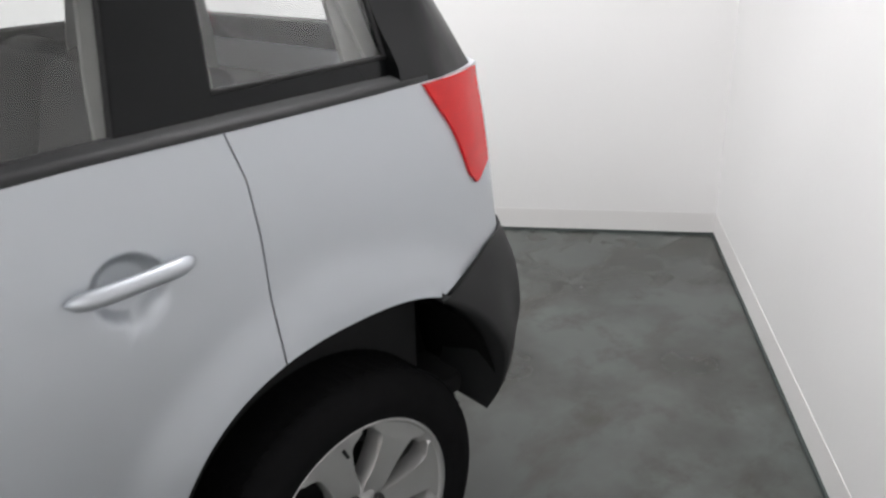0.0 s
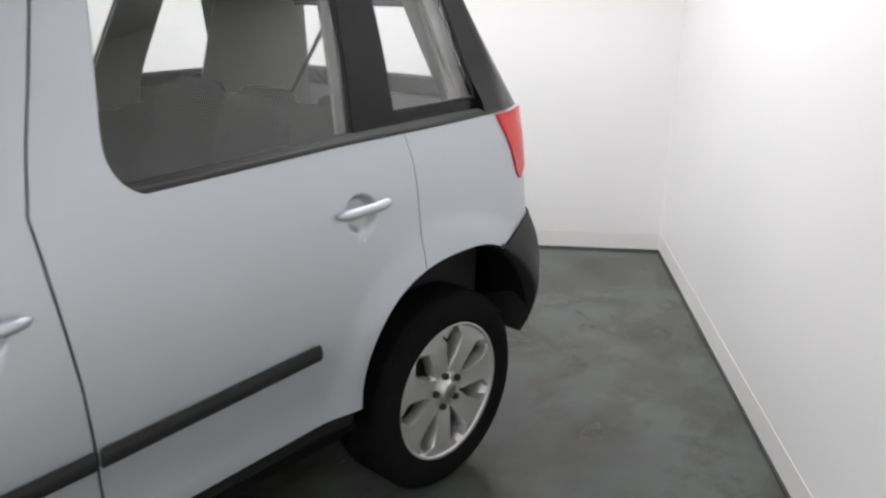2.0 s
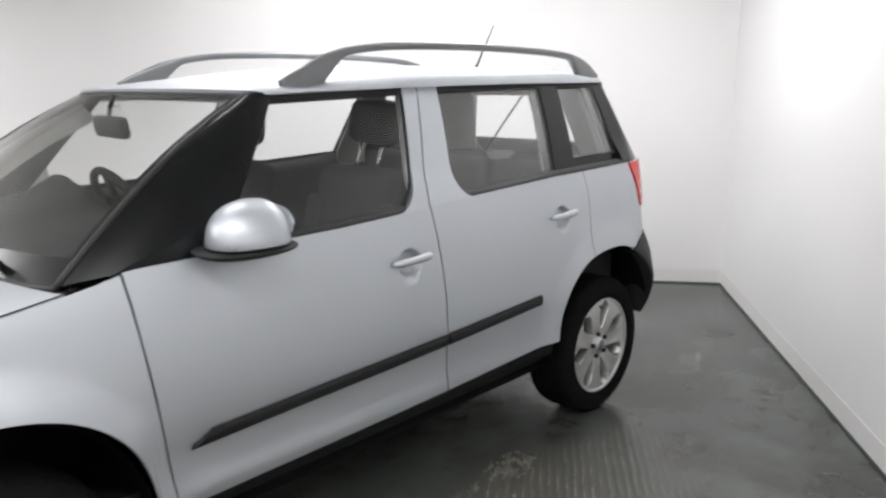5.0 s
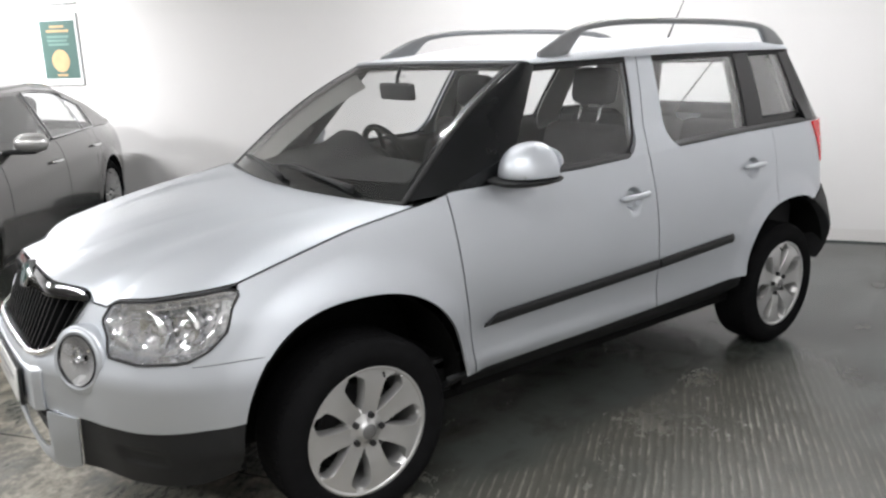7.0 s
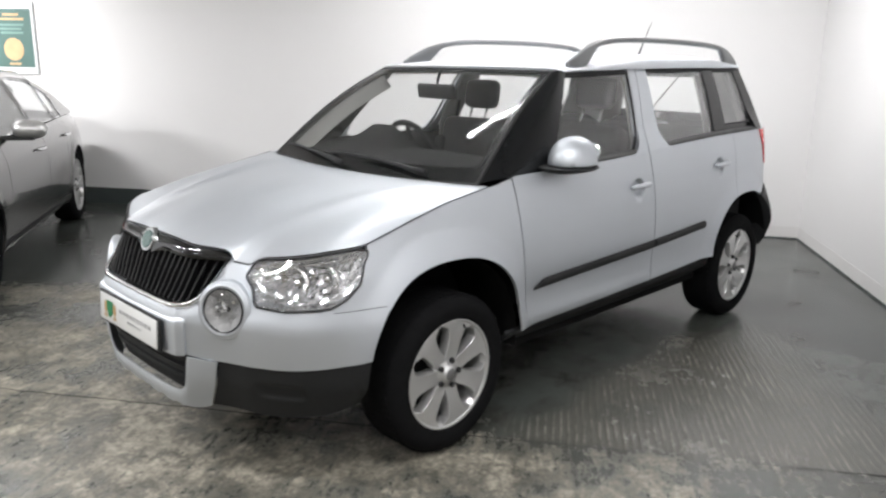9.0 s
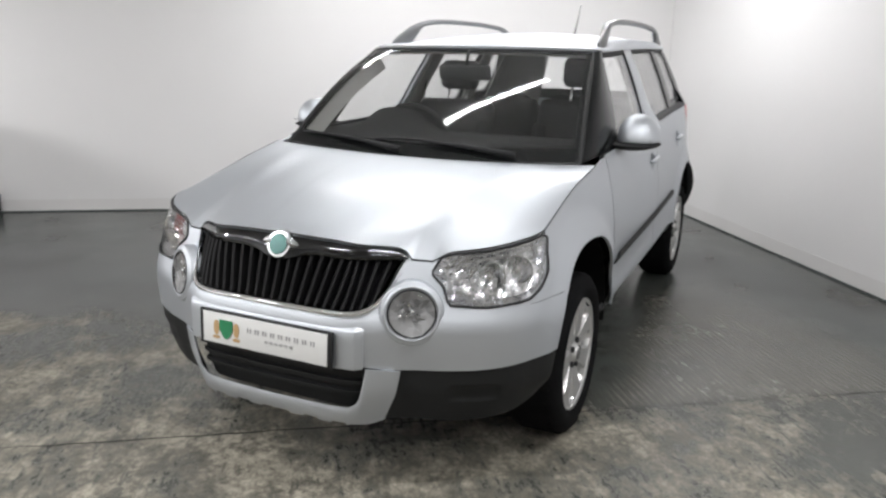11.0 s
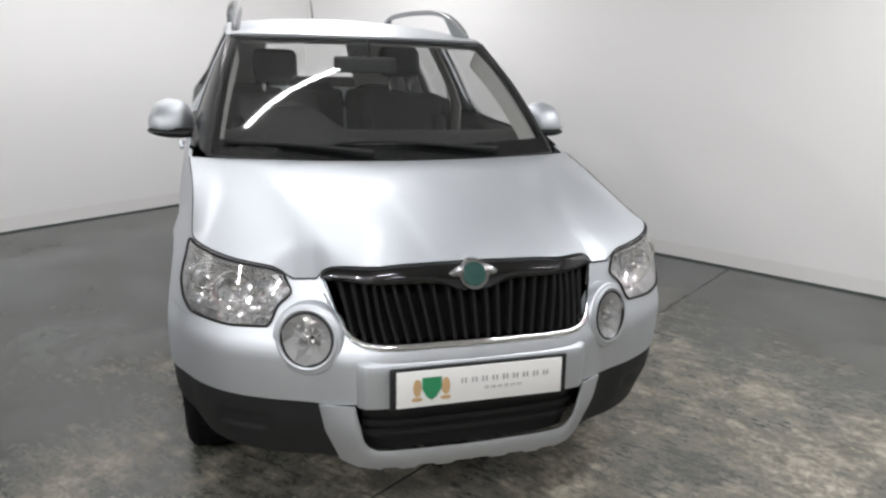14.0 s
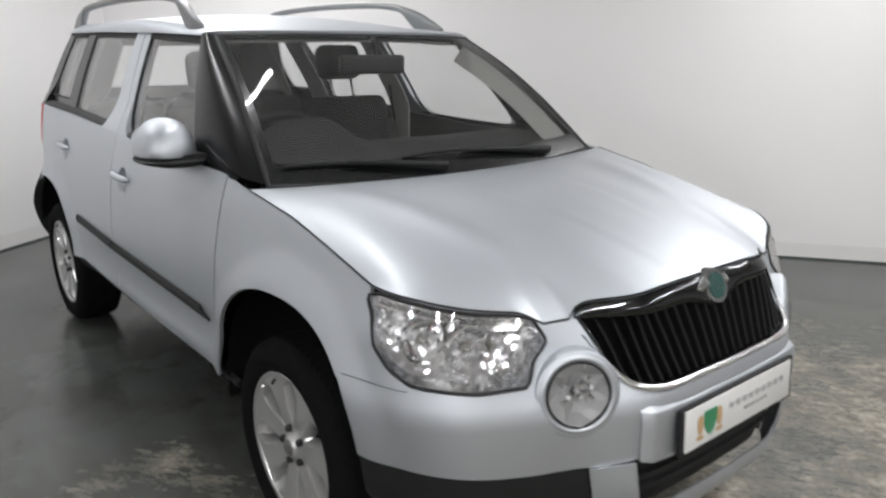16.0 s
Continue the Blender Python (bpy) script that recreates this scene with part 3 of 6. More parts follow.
def bumper_top(s):
    a = np.interp(s, [0] + GR_S + [0.507, HL_I - 0.002, HL_I + 0.008, HL_C - 0.018, HL_C - 0.006, HL_C + 0.005, HL_B + 0.06, HL_M], [0.674] + GR_Z + [0.866, 0.858, 0.793, 0.769, 0.752, 0.707, 0.699, 0.705])
    return np.where(s > HL_M, 0.6968, np.minimum(a, 0.800))


def bumper_low(s):
    return np.interp(s, [0, 0.35, 0.445, 0.7, 1.0, 1.2], [0.508, 0.505, 0.490, 0.492, 0.508, 0.528])


S_ARCH = float(sx(0.41))
ARCH_EDGE = lambda z: sx(arch_end(z, ARCH_F) + 0.004)
us = np.unique(np.concatenate([np.linspace(0, 0.28, 8), np.linspace(0.28, HL_B + 0.06, 60), np.linspace(HL_I - 0.012, HL_C + 0.016, 44), np.linspace(HL_B + 0.06, S_ARCH, 22)])) / S_ARCH
Pb = panel(const(0.0), ARCH_EDGE, lambda s: np.maximum(bumper_low(s), 0), bumper_top, us, 28)
FOG_AT = skin(np.array(0.502), np.array(0.683), 0.019) + np.array([0, 0.007, 0])


def fog_hole(v, f):
    """Leave out the faces behind the round lamps."""
    mid = np.abs(np.array([np.mean([v[k] for k in q], axis=0) for q in f]) * [0, 1, 0]) + np.array([np.mean([v[k] for k in q], axis=0) for q in f]) * [1, 0, 1]
    return v, [q for q, c in zip(f, mid) if np.linalg.norm(c - FOG_AT) > 0.088]


full = np.concatenate([mirrored(Pb)[::-1], Pb[1:]])
link("front_bumper", *fog_hole(*grid(full)), SILVER, car, "silver painted front bumper", True, 0.004)
# flat shelf that carries the number plate
Ps = panel(const(-0.36), const(0.36), const(0.500), const(0.652), 30, 8, 0.0)
Ps[..., 0] = 0.906 - 0.02 * (np.abs(Ps[..., 1]) / 0.36) ** 4
Ps[:, -2, 0] -= 0.004
Ps[:, -1, 0] -= 0.045
Ps[:, -1, 2] += 0.004
Ps[0, :, 0] -= 0.02
Ps[-1, :, 0] -= 0.02
link("plate_panel", *grid(Ps), SILVER, car, "", True, 0.02, 0.004)

# lower air intake, black, with slats
Pl = panel(const(-0.355), const(0.355), const(0.335), const(0.518), 24, 4, -0.034)
link("lower_grille", *grid(Pl), BLACK_PLASTIC, car, "black lower air intake", True, 0.01)
for z in (0.398, 0.437, 0.476):
    P = panel(const(-0.35), const(0.35), const(z - 0.008), const(z + 0.008), 24, 3, -0.022)
    link("grille_slat", *grid(P), BLACK_PLASTIC, car, "", True, 0.02)


def skid_top(s):
    return np.interp(np.abs(s), [0, 0.30, 0.335, 0.352, 0.36, 0.47], [0.350, 0.354, 0.372, 0.42, 0.500, 0.487])


def skid_low(s):
    return 0.286 + 0.018 * smoothstep(0.36, 0.45, np.abs(s)) + 0.004 * np.sign(np.sin(np.abs(s) * 55)) * (np.abs(s) < 0.3)


us = np.linspace(0, 1, 121)
P = panel(lambda z: -np.interp(z, [0.29, 0.40, 0.49], [0.420, 0.458, 0.474]), lambda z: np.interp(z, [0.29, 0.40, 0.49], [0.420, 0.458, 0.474]), skid_low, skid_top, us, 10, 0.004)
P[..., 0] += 0.016 * np.sin(np.linspace(0.15, 0.92, 10) * math.pi)[None] ** 0.7 * (1 - np.abs(2 * us - 1) ** 9)[:, None]
link("skid_plate", *grid(P), SILVER, car, "silver lower bumper trim", True, 0.006)
P = panel(lambda z: np.interp(z, [0.29, 0.40, 0.49], [0.422, 0.460, 0.476]), ARCH_EDGE, lambda s: np.interp(s, [0.45, 0.65, 0.9, 1.1], [0.302, 0.292, 0.305, 0.345]), lambda s: bumper_low(s) - 0.003, 60, 26, -0.004)
dent = np.exp(-(((P[..., 2] - 0.405) / 0.026) ** 8)) * smoothstep(0.57, 0.61, np.abs(P[..., 1])) * (1 - smoothstep(0.71, 0.74, np.abs(P[..., 1])))
P[..., 0] -= 0.010 * dent
both("bumper_corner", P, BLACK_PLASTIC, label="black plastic lower bumper corner", solid=0.015)

# grille
Pg = panel(lambda z: -gr_half(z) + 0.004, lambda z: gr_half(z) - 0.004, const(0.678), const(0.840), 34, 10, -0.045)
grille = link("grille", *grid(Pg), MESH_BLACK, car, "black radiator grille with upright slats", True, 0.01)
for i in range(23):
    f = -1 + 2 * (i + 0.5) / 23
    zz = np.linspace(0.684, 0.846, 8)
    ss = f * (0.392 + 0.096 * (zz - 0.684) / 0.184)
    zz = np.maximum(zz, np.interp(np.abs(ss), GR_S, GR_Z) + 0.004)
    a, b = skin(ss, zz, -0.040), skin(ss, zz, -0.007)
    w = np.array([0, 0.0066, 0])
    v = np.concatenate([a - w, b - w * 0.75, b + w * 0.75, a + w])
    n = 8
    fs = [(k * n + j, k * n + j + 1, (k + 1) * n + j + 1, (k + 1) * n + j) for k in range(3) for j in range(n - 1)]
    link("grille_slat", v, fs, SLAT_BLACK, grille, "", False)
low_z = np.linspace(0.735, 0.678, 20)
loop_s = np.concatenate([gr_half(low_z), np.linspace(0.28, -0.28, 26), -gr_half(low_z[::-1])])
loop_z = np.concatenate([low_z, np.full(26, 0.676), low_z[::-1]])
v, f = tube(skin(loop_s, loop_z, 0.003), np.interp(loop_z, [0.676, 0.70, 0.735], [0.0105, 0.0095, 0.0045]), 8, False, 1.0, (1, 0, 0.3))
link("chrome_surround", v, f, CHROME, grille, "chrome grille surround")
for sg in (1, -1):
    side_z = np.linspace(0.730, 0.842, 20)
    v, f = tube(skin(sg * gr_half(side_z), side_z, 0.002), 0.0045, 8, False, 1.0, (1, 0, 0.3))
    link("side_surround", v, f, DARK_CHROME, grille, "dark chrome grille edge")
Pt = panel(const(-0.495), const(0.495), lambda s: np.interp(np.abs(s), [0, 0.05, 0.11, 0.15, 0.30, 0.495], [0.812, 0.820, 0.836, 0.840, 0.839, 0.838]), lambda s: np.maximum(hood_edge(np.abs(s)) - 0.006, 0.843), 90, 7, 0.004)
Pt[..., 0] += 0.007 * np.sin(np.linspace(0, math.pi, 7))[None]
link("grille_strip", *grid(Pt), DARK_CHROME, grille, "dark chrome strip over the grille", True, 0.012)
for sg in (-1, 1):
    a = np.linspace(0.03, 0.078, 8)
    v, f = tube(skin(sg * a, 0.872 - 0.22 * (a - 0.02), 0.008), np.array([0.018, 0.018, 0.017, 0.016, 0.014, 0.011, 0.008, 0.004]), 10, False, 0.7, (1, 0, 0.3))
    link("badge_wing", v, f, BADGE_RING, grille, "chrome badge wing")
bp_ = skin(np.array(0.0), np.array(0.856), 0.006)
BM = Matrix.Translation(bp_) @ Euler((0, radians(68), 0)).to_matrix().to_4x4()
b = bmesh.new()
bmesh.ops.create_cone(b, cap_ends=True, segments=40, radius1=0.052, radius2=0.045, depth=0.020, matrix=BM)
part("badge", b, BADGE_RING, grille, "round chrome badge")
b = bmesh.new()
bmesh.ops.create_cone(b, cap_ends=True, segments=32, radius1=0.037, radius2=0.034, depth=0.006, matrix=BM @ pose(0, 0, 0.010))
part("badge_face", b, BADGE_FACE, grille, "dark green badge face")

# number plate with a dealer's crest and print
plate = new("number_plate")
plate.parent = car
b = box(bmesh.new(), (0.012, 0.536, 0.124), pose(0.9125, 0, 0.563, 0, -3, 0), 0.003)
part("plate_holder", b, BLACK_PLASTIC, plate, "black plate holder")
b = box(bmesh.new(), (0.006, 0.502, 0.107), pose(0.9195, 0, 0.564, 0, -3, 0), 0.002)
part("plate_face", b, WHITE_PLATE, plate, "white plate face")


def plate_shape(name, outline, material, lift=0.0):
    b = bmesh.new()
    m = pose(0.9235 + lift, 0, 0.564, 0, -3, 0)
    lo = [b.verts.new(m @ Vector((0, y, z))) for y, z in outline]
    f = b.faces.new(lo)
    r = bmesh.ops.extrude_face_region(b, geom=[f])
    bmesh.ops.translate(b, vec=(0.0012, 0, 0), verts=[g for g in r["geom"] if isinstance(g, bmesh.types.BMVert)])
    bmesh.ops.recalc_face_normals(b, faces=b.faces)
    part(name, b, material, plate, smooth=False)


def ring_shape(cy, cz, ry, rz, n=18):
    return [(cy + ry * math.cos(2 * math.pi * k / n), cz + rz * math.sin(2 * math.pi * k / n)) for k in range(n)]


plate_shape("crest_shield", [(-0.178, 0.034), (-0.122, 0.034), (-0.122, 0.0), (-0.136, -0.024), (-0.15, -0.034), (-0.164, -0.024), (-0.178, 0.0)], GREEN, 0.001)
for c in (-0.192, -0.108):
    plate_shape("crest_supporter", ring_shape(c, 0.004, 0.012, 0.026), GOLD)
    plate_shape("crest_supporter", ring_shape(c, -0.030, 0.016, 0.006), GOLD)
y0 = -0.062
for k in range(9):
    for a_ in (0.0, 0.011):
        plate_shape("print_bar", [(y0 + a_, 0.006), (y0 + a_ + 0.0045, 0.006), (y0 + a_ + 0.0045, 0.022), (y0 + a_, 0.022)], INK)
    y0 += 0.0315
for k in range(6):
    yy = 0.01 + k * 0.02
    for a_ in (0.0, 0.0075):
        plate_shape("print_bar", [(yy + a_, -0.018), (yy + a_ + 0.003, -0.018), (yy + a_ + 0.003, -0.009), (yy + a_, -0.009)], INK)

# silver web between lamp, bonnet and grille
P = panel(lambda z: gr_half(z) + 0.001, const(HL_I + 0.06), lambda s: np.interp(s, [HL_I - 0.004, HL_I + 0.004, HL_I + 0.012, HL_I + 0.032, HL_I + 0.08], [0.782, 0.790, 0.812, 0.846, 0.856]), lambda s: hood_edge(s) - 0.004, 40, 10, 0.001)
both("lamp_surround", P, SILVER, solid=0.006)

# headlamps and round lamps
for sg in (1, -1):
    def mir(P):
        return P if sg > 0 else mirrored(P)
    lamp = new("headlamp")
    lamp.parent = car
    tagged(lamp, "clear glass headlamp with chrome reflectors")
    us = np.linspace(0, 1, 40)
    # faceted bright bowl behind the lens
    nu_, nv_ = 45, 15
    deep = panel(const(HL_I + 0.004), const(HL_O - 0.004), lambda s: lamp_low(s) + 0.003, lambda s: lamp_high(s) - 0.003, nu_, nv_, -0.006)
    tt = np.sin(np.linspace(0, math.pi, nu_))[:, None] ** 0.5 * np.sin(np.linspace(0, math.pi, nv_))[None] ** 0.5
    jit = np.random.RandomState(7).uniform(-1, 1, (nu_, nv_)) * 0.0048 * (tt > 0.2)
    deep[..., 0] -= 0.048 * tt + jit
    deep[..., 1] -= 0.030 * tt
    link("reflector", *grid(mir(deep), sg < 0), REFLECTOR, lamp, "faceted chrome lamp bowl", False, 0.002)
    glassP = panel(const(HL_I + 0.003), const(HL_O - 0.003), lambda s: lamp_low(s) + 0.002, lambda s: lamp_high(s) - 0.002, us, 12, 0.003)
    link("lens", *grid(mir(glassP), sg < 0), CLEAR, lamp, "clear lamp lens", True, 0.003)
    edge = np.concatenate([glassP[:, -1], glassP[::-1, 0]])
    v, f = tube(mir(edge), 0.0042, 6, True, 1.0, (1, 0.3, 0.2))
    link("lamp_seal", v, f, SEAL, lamp, "black lamp seal")
    for k, (s_, z_, r_) in enumerate(((HL_B + 0.10, 0.785, 0.058), (HL_B + 0.235, 0.800, 0.052), (HL_M + 0.10, 0.850, 0.026))):
        c = skin(np.array(s_), np.array(z_), -0.045)
        q = skin(np.array(s_), np.array(z_), 0.05) - c
        n = Vector((q[0] + 0.6 * np.linalg.norm(q), q[1] * 0.4, 0)).normalized()
        R = n.to_track_quat("Y", "Z").to_matrix().to_4x4()
        prof = [(0.010, -0.030), (r_ * 0.5, -0.022), (r_ * 0.85, 0.0), (r_, 0.022), (r_ * 1.06, 0.022), (r_ * 1.02, 0.0)]
        v, f = lathe(prof, 32)
        v = [Matrix.Translation(c) @ R @ Vector(w) for w in v]
        v = [(w[0], w[1] * sg, w[2]) for w in v]
        link("lamp_bowl", v, f, CHROME, lamp, "chrome reflector bowl", True)
        b = bmesh.new()
        bmesh.ops.create_uvsphere(b, u_segments=16, v_segments=10, radius=r_ * 0.30, matrix=Matrix.Translation((c[0], c[1] * sg, c[2])))
        part("bulb", b, AMBER if k == 2 else CHROME, lamp)
    # row of small bright studs under the top edge
    b = bmesh.new()
    for s_ in np.linspace(HL_I + 0.10, HL_O - 0.03, 30):
        for dz in (0.013, 0.029):
            c = skin(np.array(s_), lamp_high(np.array(s_)) - dz, -0.006)
            bmesh.ops.create_icosphere(b, subdivisions=1, radius=0.0062, matrix=Matrix.Translation((c[0], c[1] * sg, c[2])))
    part("studs", b, CHROME, lamp, "row of bright studs")
    for k in range(6):
        s_ = HL_C + 0.012 + 0.012 * k
        p = skin(np.array([s_ + 0.016, s_ + 0.004]), np.array([0.775 - 0.004 * k, 0.728]), -0.010)
        p[:, 1] *= sg
        v, f = tube(p, 0.0032, 6, False, 1.0, (0, 1, 0))
        link("flute", v, f, CHROME, lamp, "bright reflector flute")
    # round lamp below
    fog = new("fog_lamp")
    fog.parent = car
    tagged(fog, "round lamp in a silver ring")
    c = FOG_AT.copy()
    n = Vector((0.87, 0.47, 0.15)).normalized()
    R = n.to_track_quat("Y", "Z").to_matrix().to_4x4()
    for nm, prof, mt in (("ring", [(0.107, -0.05), (0.105, -0.016), (0.1025, -0.008), (0.098, -0.005), (0.0945, -0.0065), (0.0915, -0.001), (0.085, 0.0005), (0.079, -0.003), (0.077, -0.008)], SILVER),
                         ("lamp_seal", [(0.0785, -0.003), (0.077, 0.002), (0.0745, 0.001), (0.073, -0.006)], SEAL),
                         ("lens", [(0.0005, 0.010), (0.03, 0.008), (0.055, 0.003), (0.074, -0.004)], CLEAR)):
        v, f = lathe(prof, 48)
        v = [Matrix.Translation(c) @ R @ Vector(w) for w in v]
        link(nm, [(w[0], w[1] * sg, w[2]) for w in v], f, mt, fog, "", True)
    # faceted bowl, a small bulb and chrome bits added for sparkle
    v, f = [], []
    for i, (r, yy) in enumerate(((0.010, -0.036), (0.028, -0.032), (0.050, -0.022), (0.075, -0.004))):
        for k in range(14):
            a = 2 * math.pi * (k + 0.5 * (i % 2)) / 14
            w = Matrix.Translation(c) @ R @ Vector((r * math.cos(a), yy + 0.004 * ((k * 5 + i * 3) % 4 - 1.5) * (i > 0), r * math.sin(a)))
            v.append((w[0], w[1] * sg, w[2]))
    for i in range(3):
        for k in range(14):
            k2 = (k + 1) % 14
            f += [(i * 14 + k, i * 14 + k2, (i + 1) * 14 + k), ((i + 1) * 14 + k, i * 14 + k2, (i + 1) * 14 + k2)]
    link("reflector", v, f, FOG_BOWL, fog, "faceted chrome reflector", False)
    b = bmesh.new()
    bmesh.ops.create_uvsphere(b, u_segments=12, v_segments=8, radius=0.009, matrix=Matrix.Translation((c[0] - 0.014, (c[1] - 0.006) * sg, c[2] + 0.004)))
    part("bulb", b, REFLECTOR, fog)
    # Scattered chrome cubes, added only to make glints behind the lens
    b = bmesh.new()
    rs = np.random.RandomState(4)
    for k in range(16):
        w = Matrix.Translation(c) @ R @ Vector((rs.uniform(-0.034, 0.040), -0.018, rs.uniform(-0.012, 0.034)))
        bmesh.ops.create_cube(b, size=rs.uniform(0.006, 0.012), matrix=Matrix.Translation((w[0], w[1] * sg, w[2])) @ Euler(rs.uniform(0, 3, 3)).to_matrix().to_4x4())
    part("glint_bits", b, CHROME, fog, "small chrome bits added for glints in the lens", False)

# wings
us = np.unique(np.concatenate([np.linspace(0, 0.25, 26), np.linspace(0.25, 1, 60), 1 - np.geomspace(0.002, 0.2, 24)]))


def wing_low(s):
    x = px(s)
    return np.maximum(np.maximum(arch(x, ARCH_F), np.where(x > 0.355, 0.699, -1)), np.where(x < -0.2, sill(x), 0.40))


def wing_high(s):
    return np.where(px(s) > 0.393, np.maximum(lamp_low(s) - 0.002, 0.701), seam(s) - 0.005)


P = panel(const(HL_M - 0.03), lambda z: sx(-0.365 - 0.07 * (1.08 - z) / 0.65), wing_low, wing_high, us, 18)
both("front_wing", P, SILVER, label="silver front wing")

# bonnet
ts = np.linspace(0, 1, 30) ** 1.6
cols = np.unique(np.concatenate([np.linspace(0, 0.40, 44), np.linspace(0.40, HL_O, 24), np.linspace(0.46, 0.58, 25)]))
H = np.zeros((len(cols), len(ts), 3))
for i, s in enumerate(cols):
    p0 = skin(np.array(s), np.interp(s, [0, 0.2, 0.45, 0.55, HL_I + 0.06, HL_B + 0.1, HL_M, HL_O], [0.893, 0.890, 0.876, 0.866, 0.866, 0.882, 0.899, 0.911]), 0.0)
    lip = skin(np.array(s), hood_edge(np.array(s)), 0.0) - p0
    f = s / HL_O
    y3 = 0.715 * np.interp(f, [0, 0.3, 0.55, 1], [0, 0.36, 0.66, 1])
    p3 = np.array([-0.148 - 0.086 * (y3 / 0.715) ** 2, y3, 1.040 + 0.013 * f ** 2])
    edge_side = np.clip((f - 0.75) / 0.25, 0, 1)
    g = 1 - (1 - ts) ** (2.5 - 0.9 * f)
    xx = p0[0] + (p3[0] - p0[0]) * ts
    yy = p0[1] + (p3[1] - p0[1]) * ts
    zz = p0[2] + (p3[2] - p0[2]) * g
    ridge = 0.008 * np.exp(-((yy - (0.40 + 0.16 * ts)) / 0.055) ** 2) * np.sin(np.pi * np.clip(ts, 0, 1)) ** 0.6
    ridge -= 0.003 * np.exp(-((yy - 0.30 - 0.12 * ts) / 0.07) ** 2) * np.sin(np.pi * ts)
    ridge += 0.0028 * (1 - smoothstep(-0.030, 0.022, yy - (0.108 + 0.10 * ts))) * smoothstep(0.0, 0.06, ts) * (1 - smoothstep(0.35, 0.95, ts))
    side_z = np.interp(xx, [-0.36, -0.30, 0.0, 0.393], [1.080, 1.066, 1.012, 0.911])
    zz = zz * (1 - edge_side ** 2) + side_z * edge_side ** 2 + ridge
    H[i] = np.stack([xx, yy, zz], -1) + lip * np.exp(-(ts / 0.06) ** 1.4)[:, None]
xe = H[-1, :, 0].copy()
se = sx(xe)
E = skin(se, seam(se), 0.0)
for i, s in enumerate(cols):
    wgt = smoothstep(0.45, 1.0, s / HL_O)
    H[i] += (E - H[-1]) * wgt if i < len(cols) - 1 else 0.0
H[-1] = E
full = np.concatenate([mirrored(H)[::-1], H[1:]])
link("bonnet", *grid(full, True), SILVER, car, "silver bonnet with two raised creases", True, -0.01)

for sg in (1, -1):
    line = np.concatenate([skin(cols, hood_edge(cols), 0.0), E[1:]])
    line[:, 1] *= sg
    v, f = tube(line, 0.0022, 6, False, 1.0, (0, 0, 1))
    link("shut_line", v, f, SEAL, car, "dark bonnet shut line")

# doors, rear quarters, sills
def b_seam(z):
    return np.interp(z, [0.43, 0.80, 1.0, 1.13, 1.52], [-1.487, -1.475, -1.458, -1.450, -1.592])


def r_seam(z):
    return np.interp(z, [0.70, 0.80, 0.90, 1.0, 1.09, 1.17], [-2.426, -2.421, -2.425, -2.429, -2.427, -2.407])


HANDLES = ((-1.320, 0.960), (-2.221, 1.000))


def dished(P):
    """Press the grip recesses into a door skin."""
    for hx, hz in HANDLES:
        r = np.hypot((P[..., 0] - hx - 0.004) / 0.056, (P[..., 2] - hz + 0.014) / 0.052)
        P[..., 1] -= 0.024 * (1 - smoothstep(0.62, 1.02, r))
    return P


P = panel(lambda z: sx(-0.371 - 0.07 * (1.08 - z) / 0.65), lambda z: sx(b_seam(z) + 0.003), lambda s: sill(px(s)), lambda s: belt(px(s)), dense(0, 1, 36, (0.85,), 0.075, 44), dense(0, 1, 34, (0.80,), 0.10, 44))
both("front_door", dished(P), SILVER, label="silver front door")
P = panel(lambda z: sx(b_seam(z) - 0.003), lambda z: sx(r_seam(z) + 0.0015), lambda s: np.maximum(sill(px(s)), arch(px(s), ARCH_R)), lambda s: belt(px(s)), dense(0, 1, 70, (0.78,), 0.085, 44), dense(0, 1, 34, (0.75,), 0.14, 60))
both("rear_door", dished(P), SILVER, label="silver rear door")


def quarter_low(s):
    x = px(s)
    return np.maximum(arch(x, ARCH_R), np.interp(s, [float(sx(-2.72)), float(sx(-2.80)), float(sx(-2.88)), float(sx(-3.0))], [0.3, 0.765, 0.775, 0.79]))


P = panel(lambda z: sx(r_seam(z) - 0.0015), const(float(sx(-3.12))), quarter_low, lambda s: belt(px(s)), 50, 18)
both("rear_quarter", P, SILVER, label="silver rear quarter panel")
P = panel(const(float(sx(-3.125))), const(S_END), const(0.80), const(1.17), 14, 10)
full = np.concatenate([P, mirrored(P)[::-1][1:]])
link("tailgate", *grid(full), SILVER, car, "silver tailgate", True, 0.012)


def rear_b_low(s):
    return np.interp(s, [float(sx(-2.95)), float(sx(-2.99)), float(sx(-3.05)), S_END], [0.395, 0.420, 0.47, 0.49])


def rear_b_high(s):
    return np.interp(s, [float(sx(-2.80)), float(sx(-2.88)), float(sx(-3.0)), S_END], [0.758, 0.774, 0.80, 0.80])


P = panel(lambda z: sx(arch_end(np.maximum(z, 0.45), ARCH_R, -1) + 0.022), const(S_END), rear_b_low, rear_b_high, 40, 14, 0.0,
          lambda a, z, o: skin(a, z, np.interp(z, [0.37, 0.46, 0.60, 0.72, 0.80], [0.070, 0.072, 0.056, 0.030, 0.008]) * (0.25 + 0.75 * smoothstep(float(sx(-2.78)), float(sx(-2.97)), a))))
lip = P[0].copy()
lip += np.array([-0.012, -0.20, 0.0])
P = np.concatenate([lip[None], P])
full = np.concatenate([P, mirrored(P)[::-1][1:]])
link("rear_bumper", *grid(full), BLACK_PLASTIC, car, "black plastic rear bumper", True, 0.02)
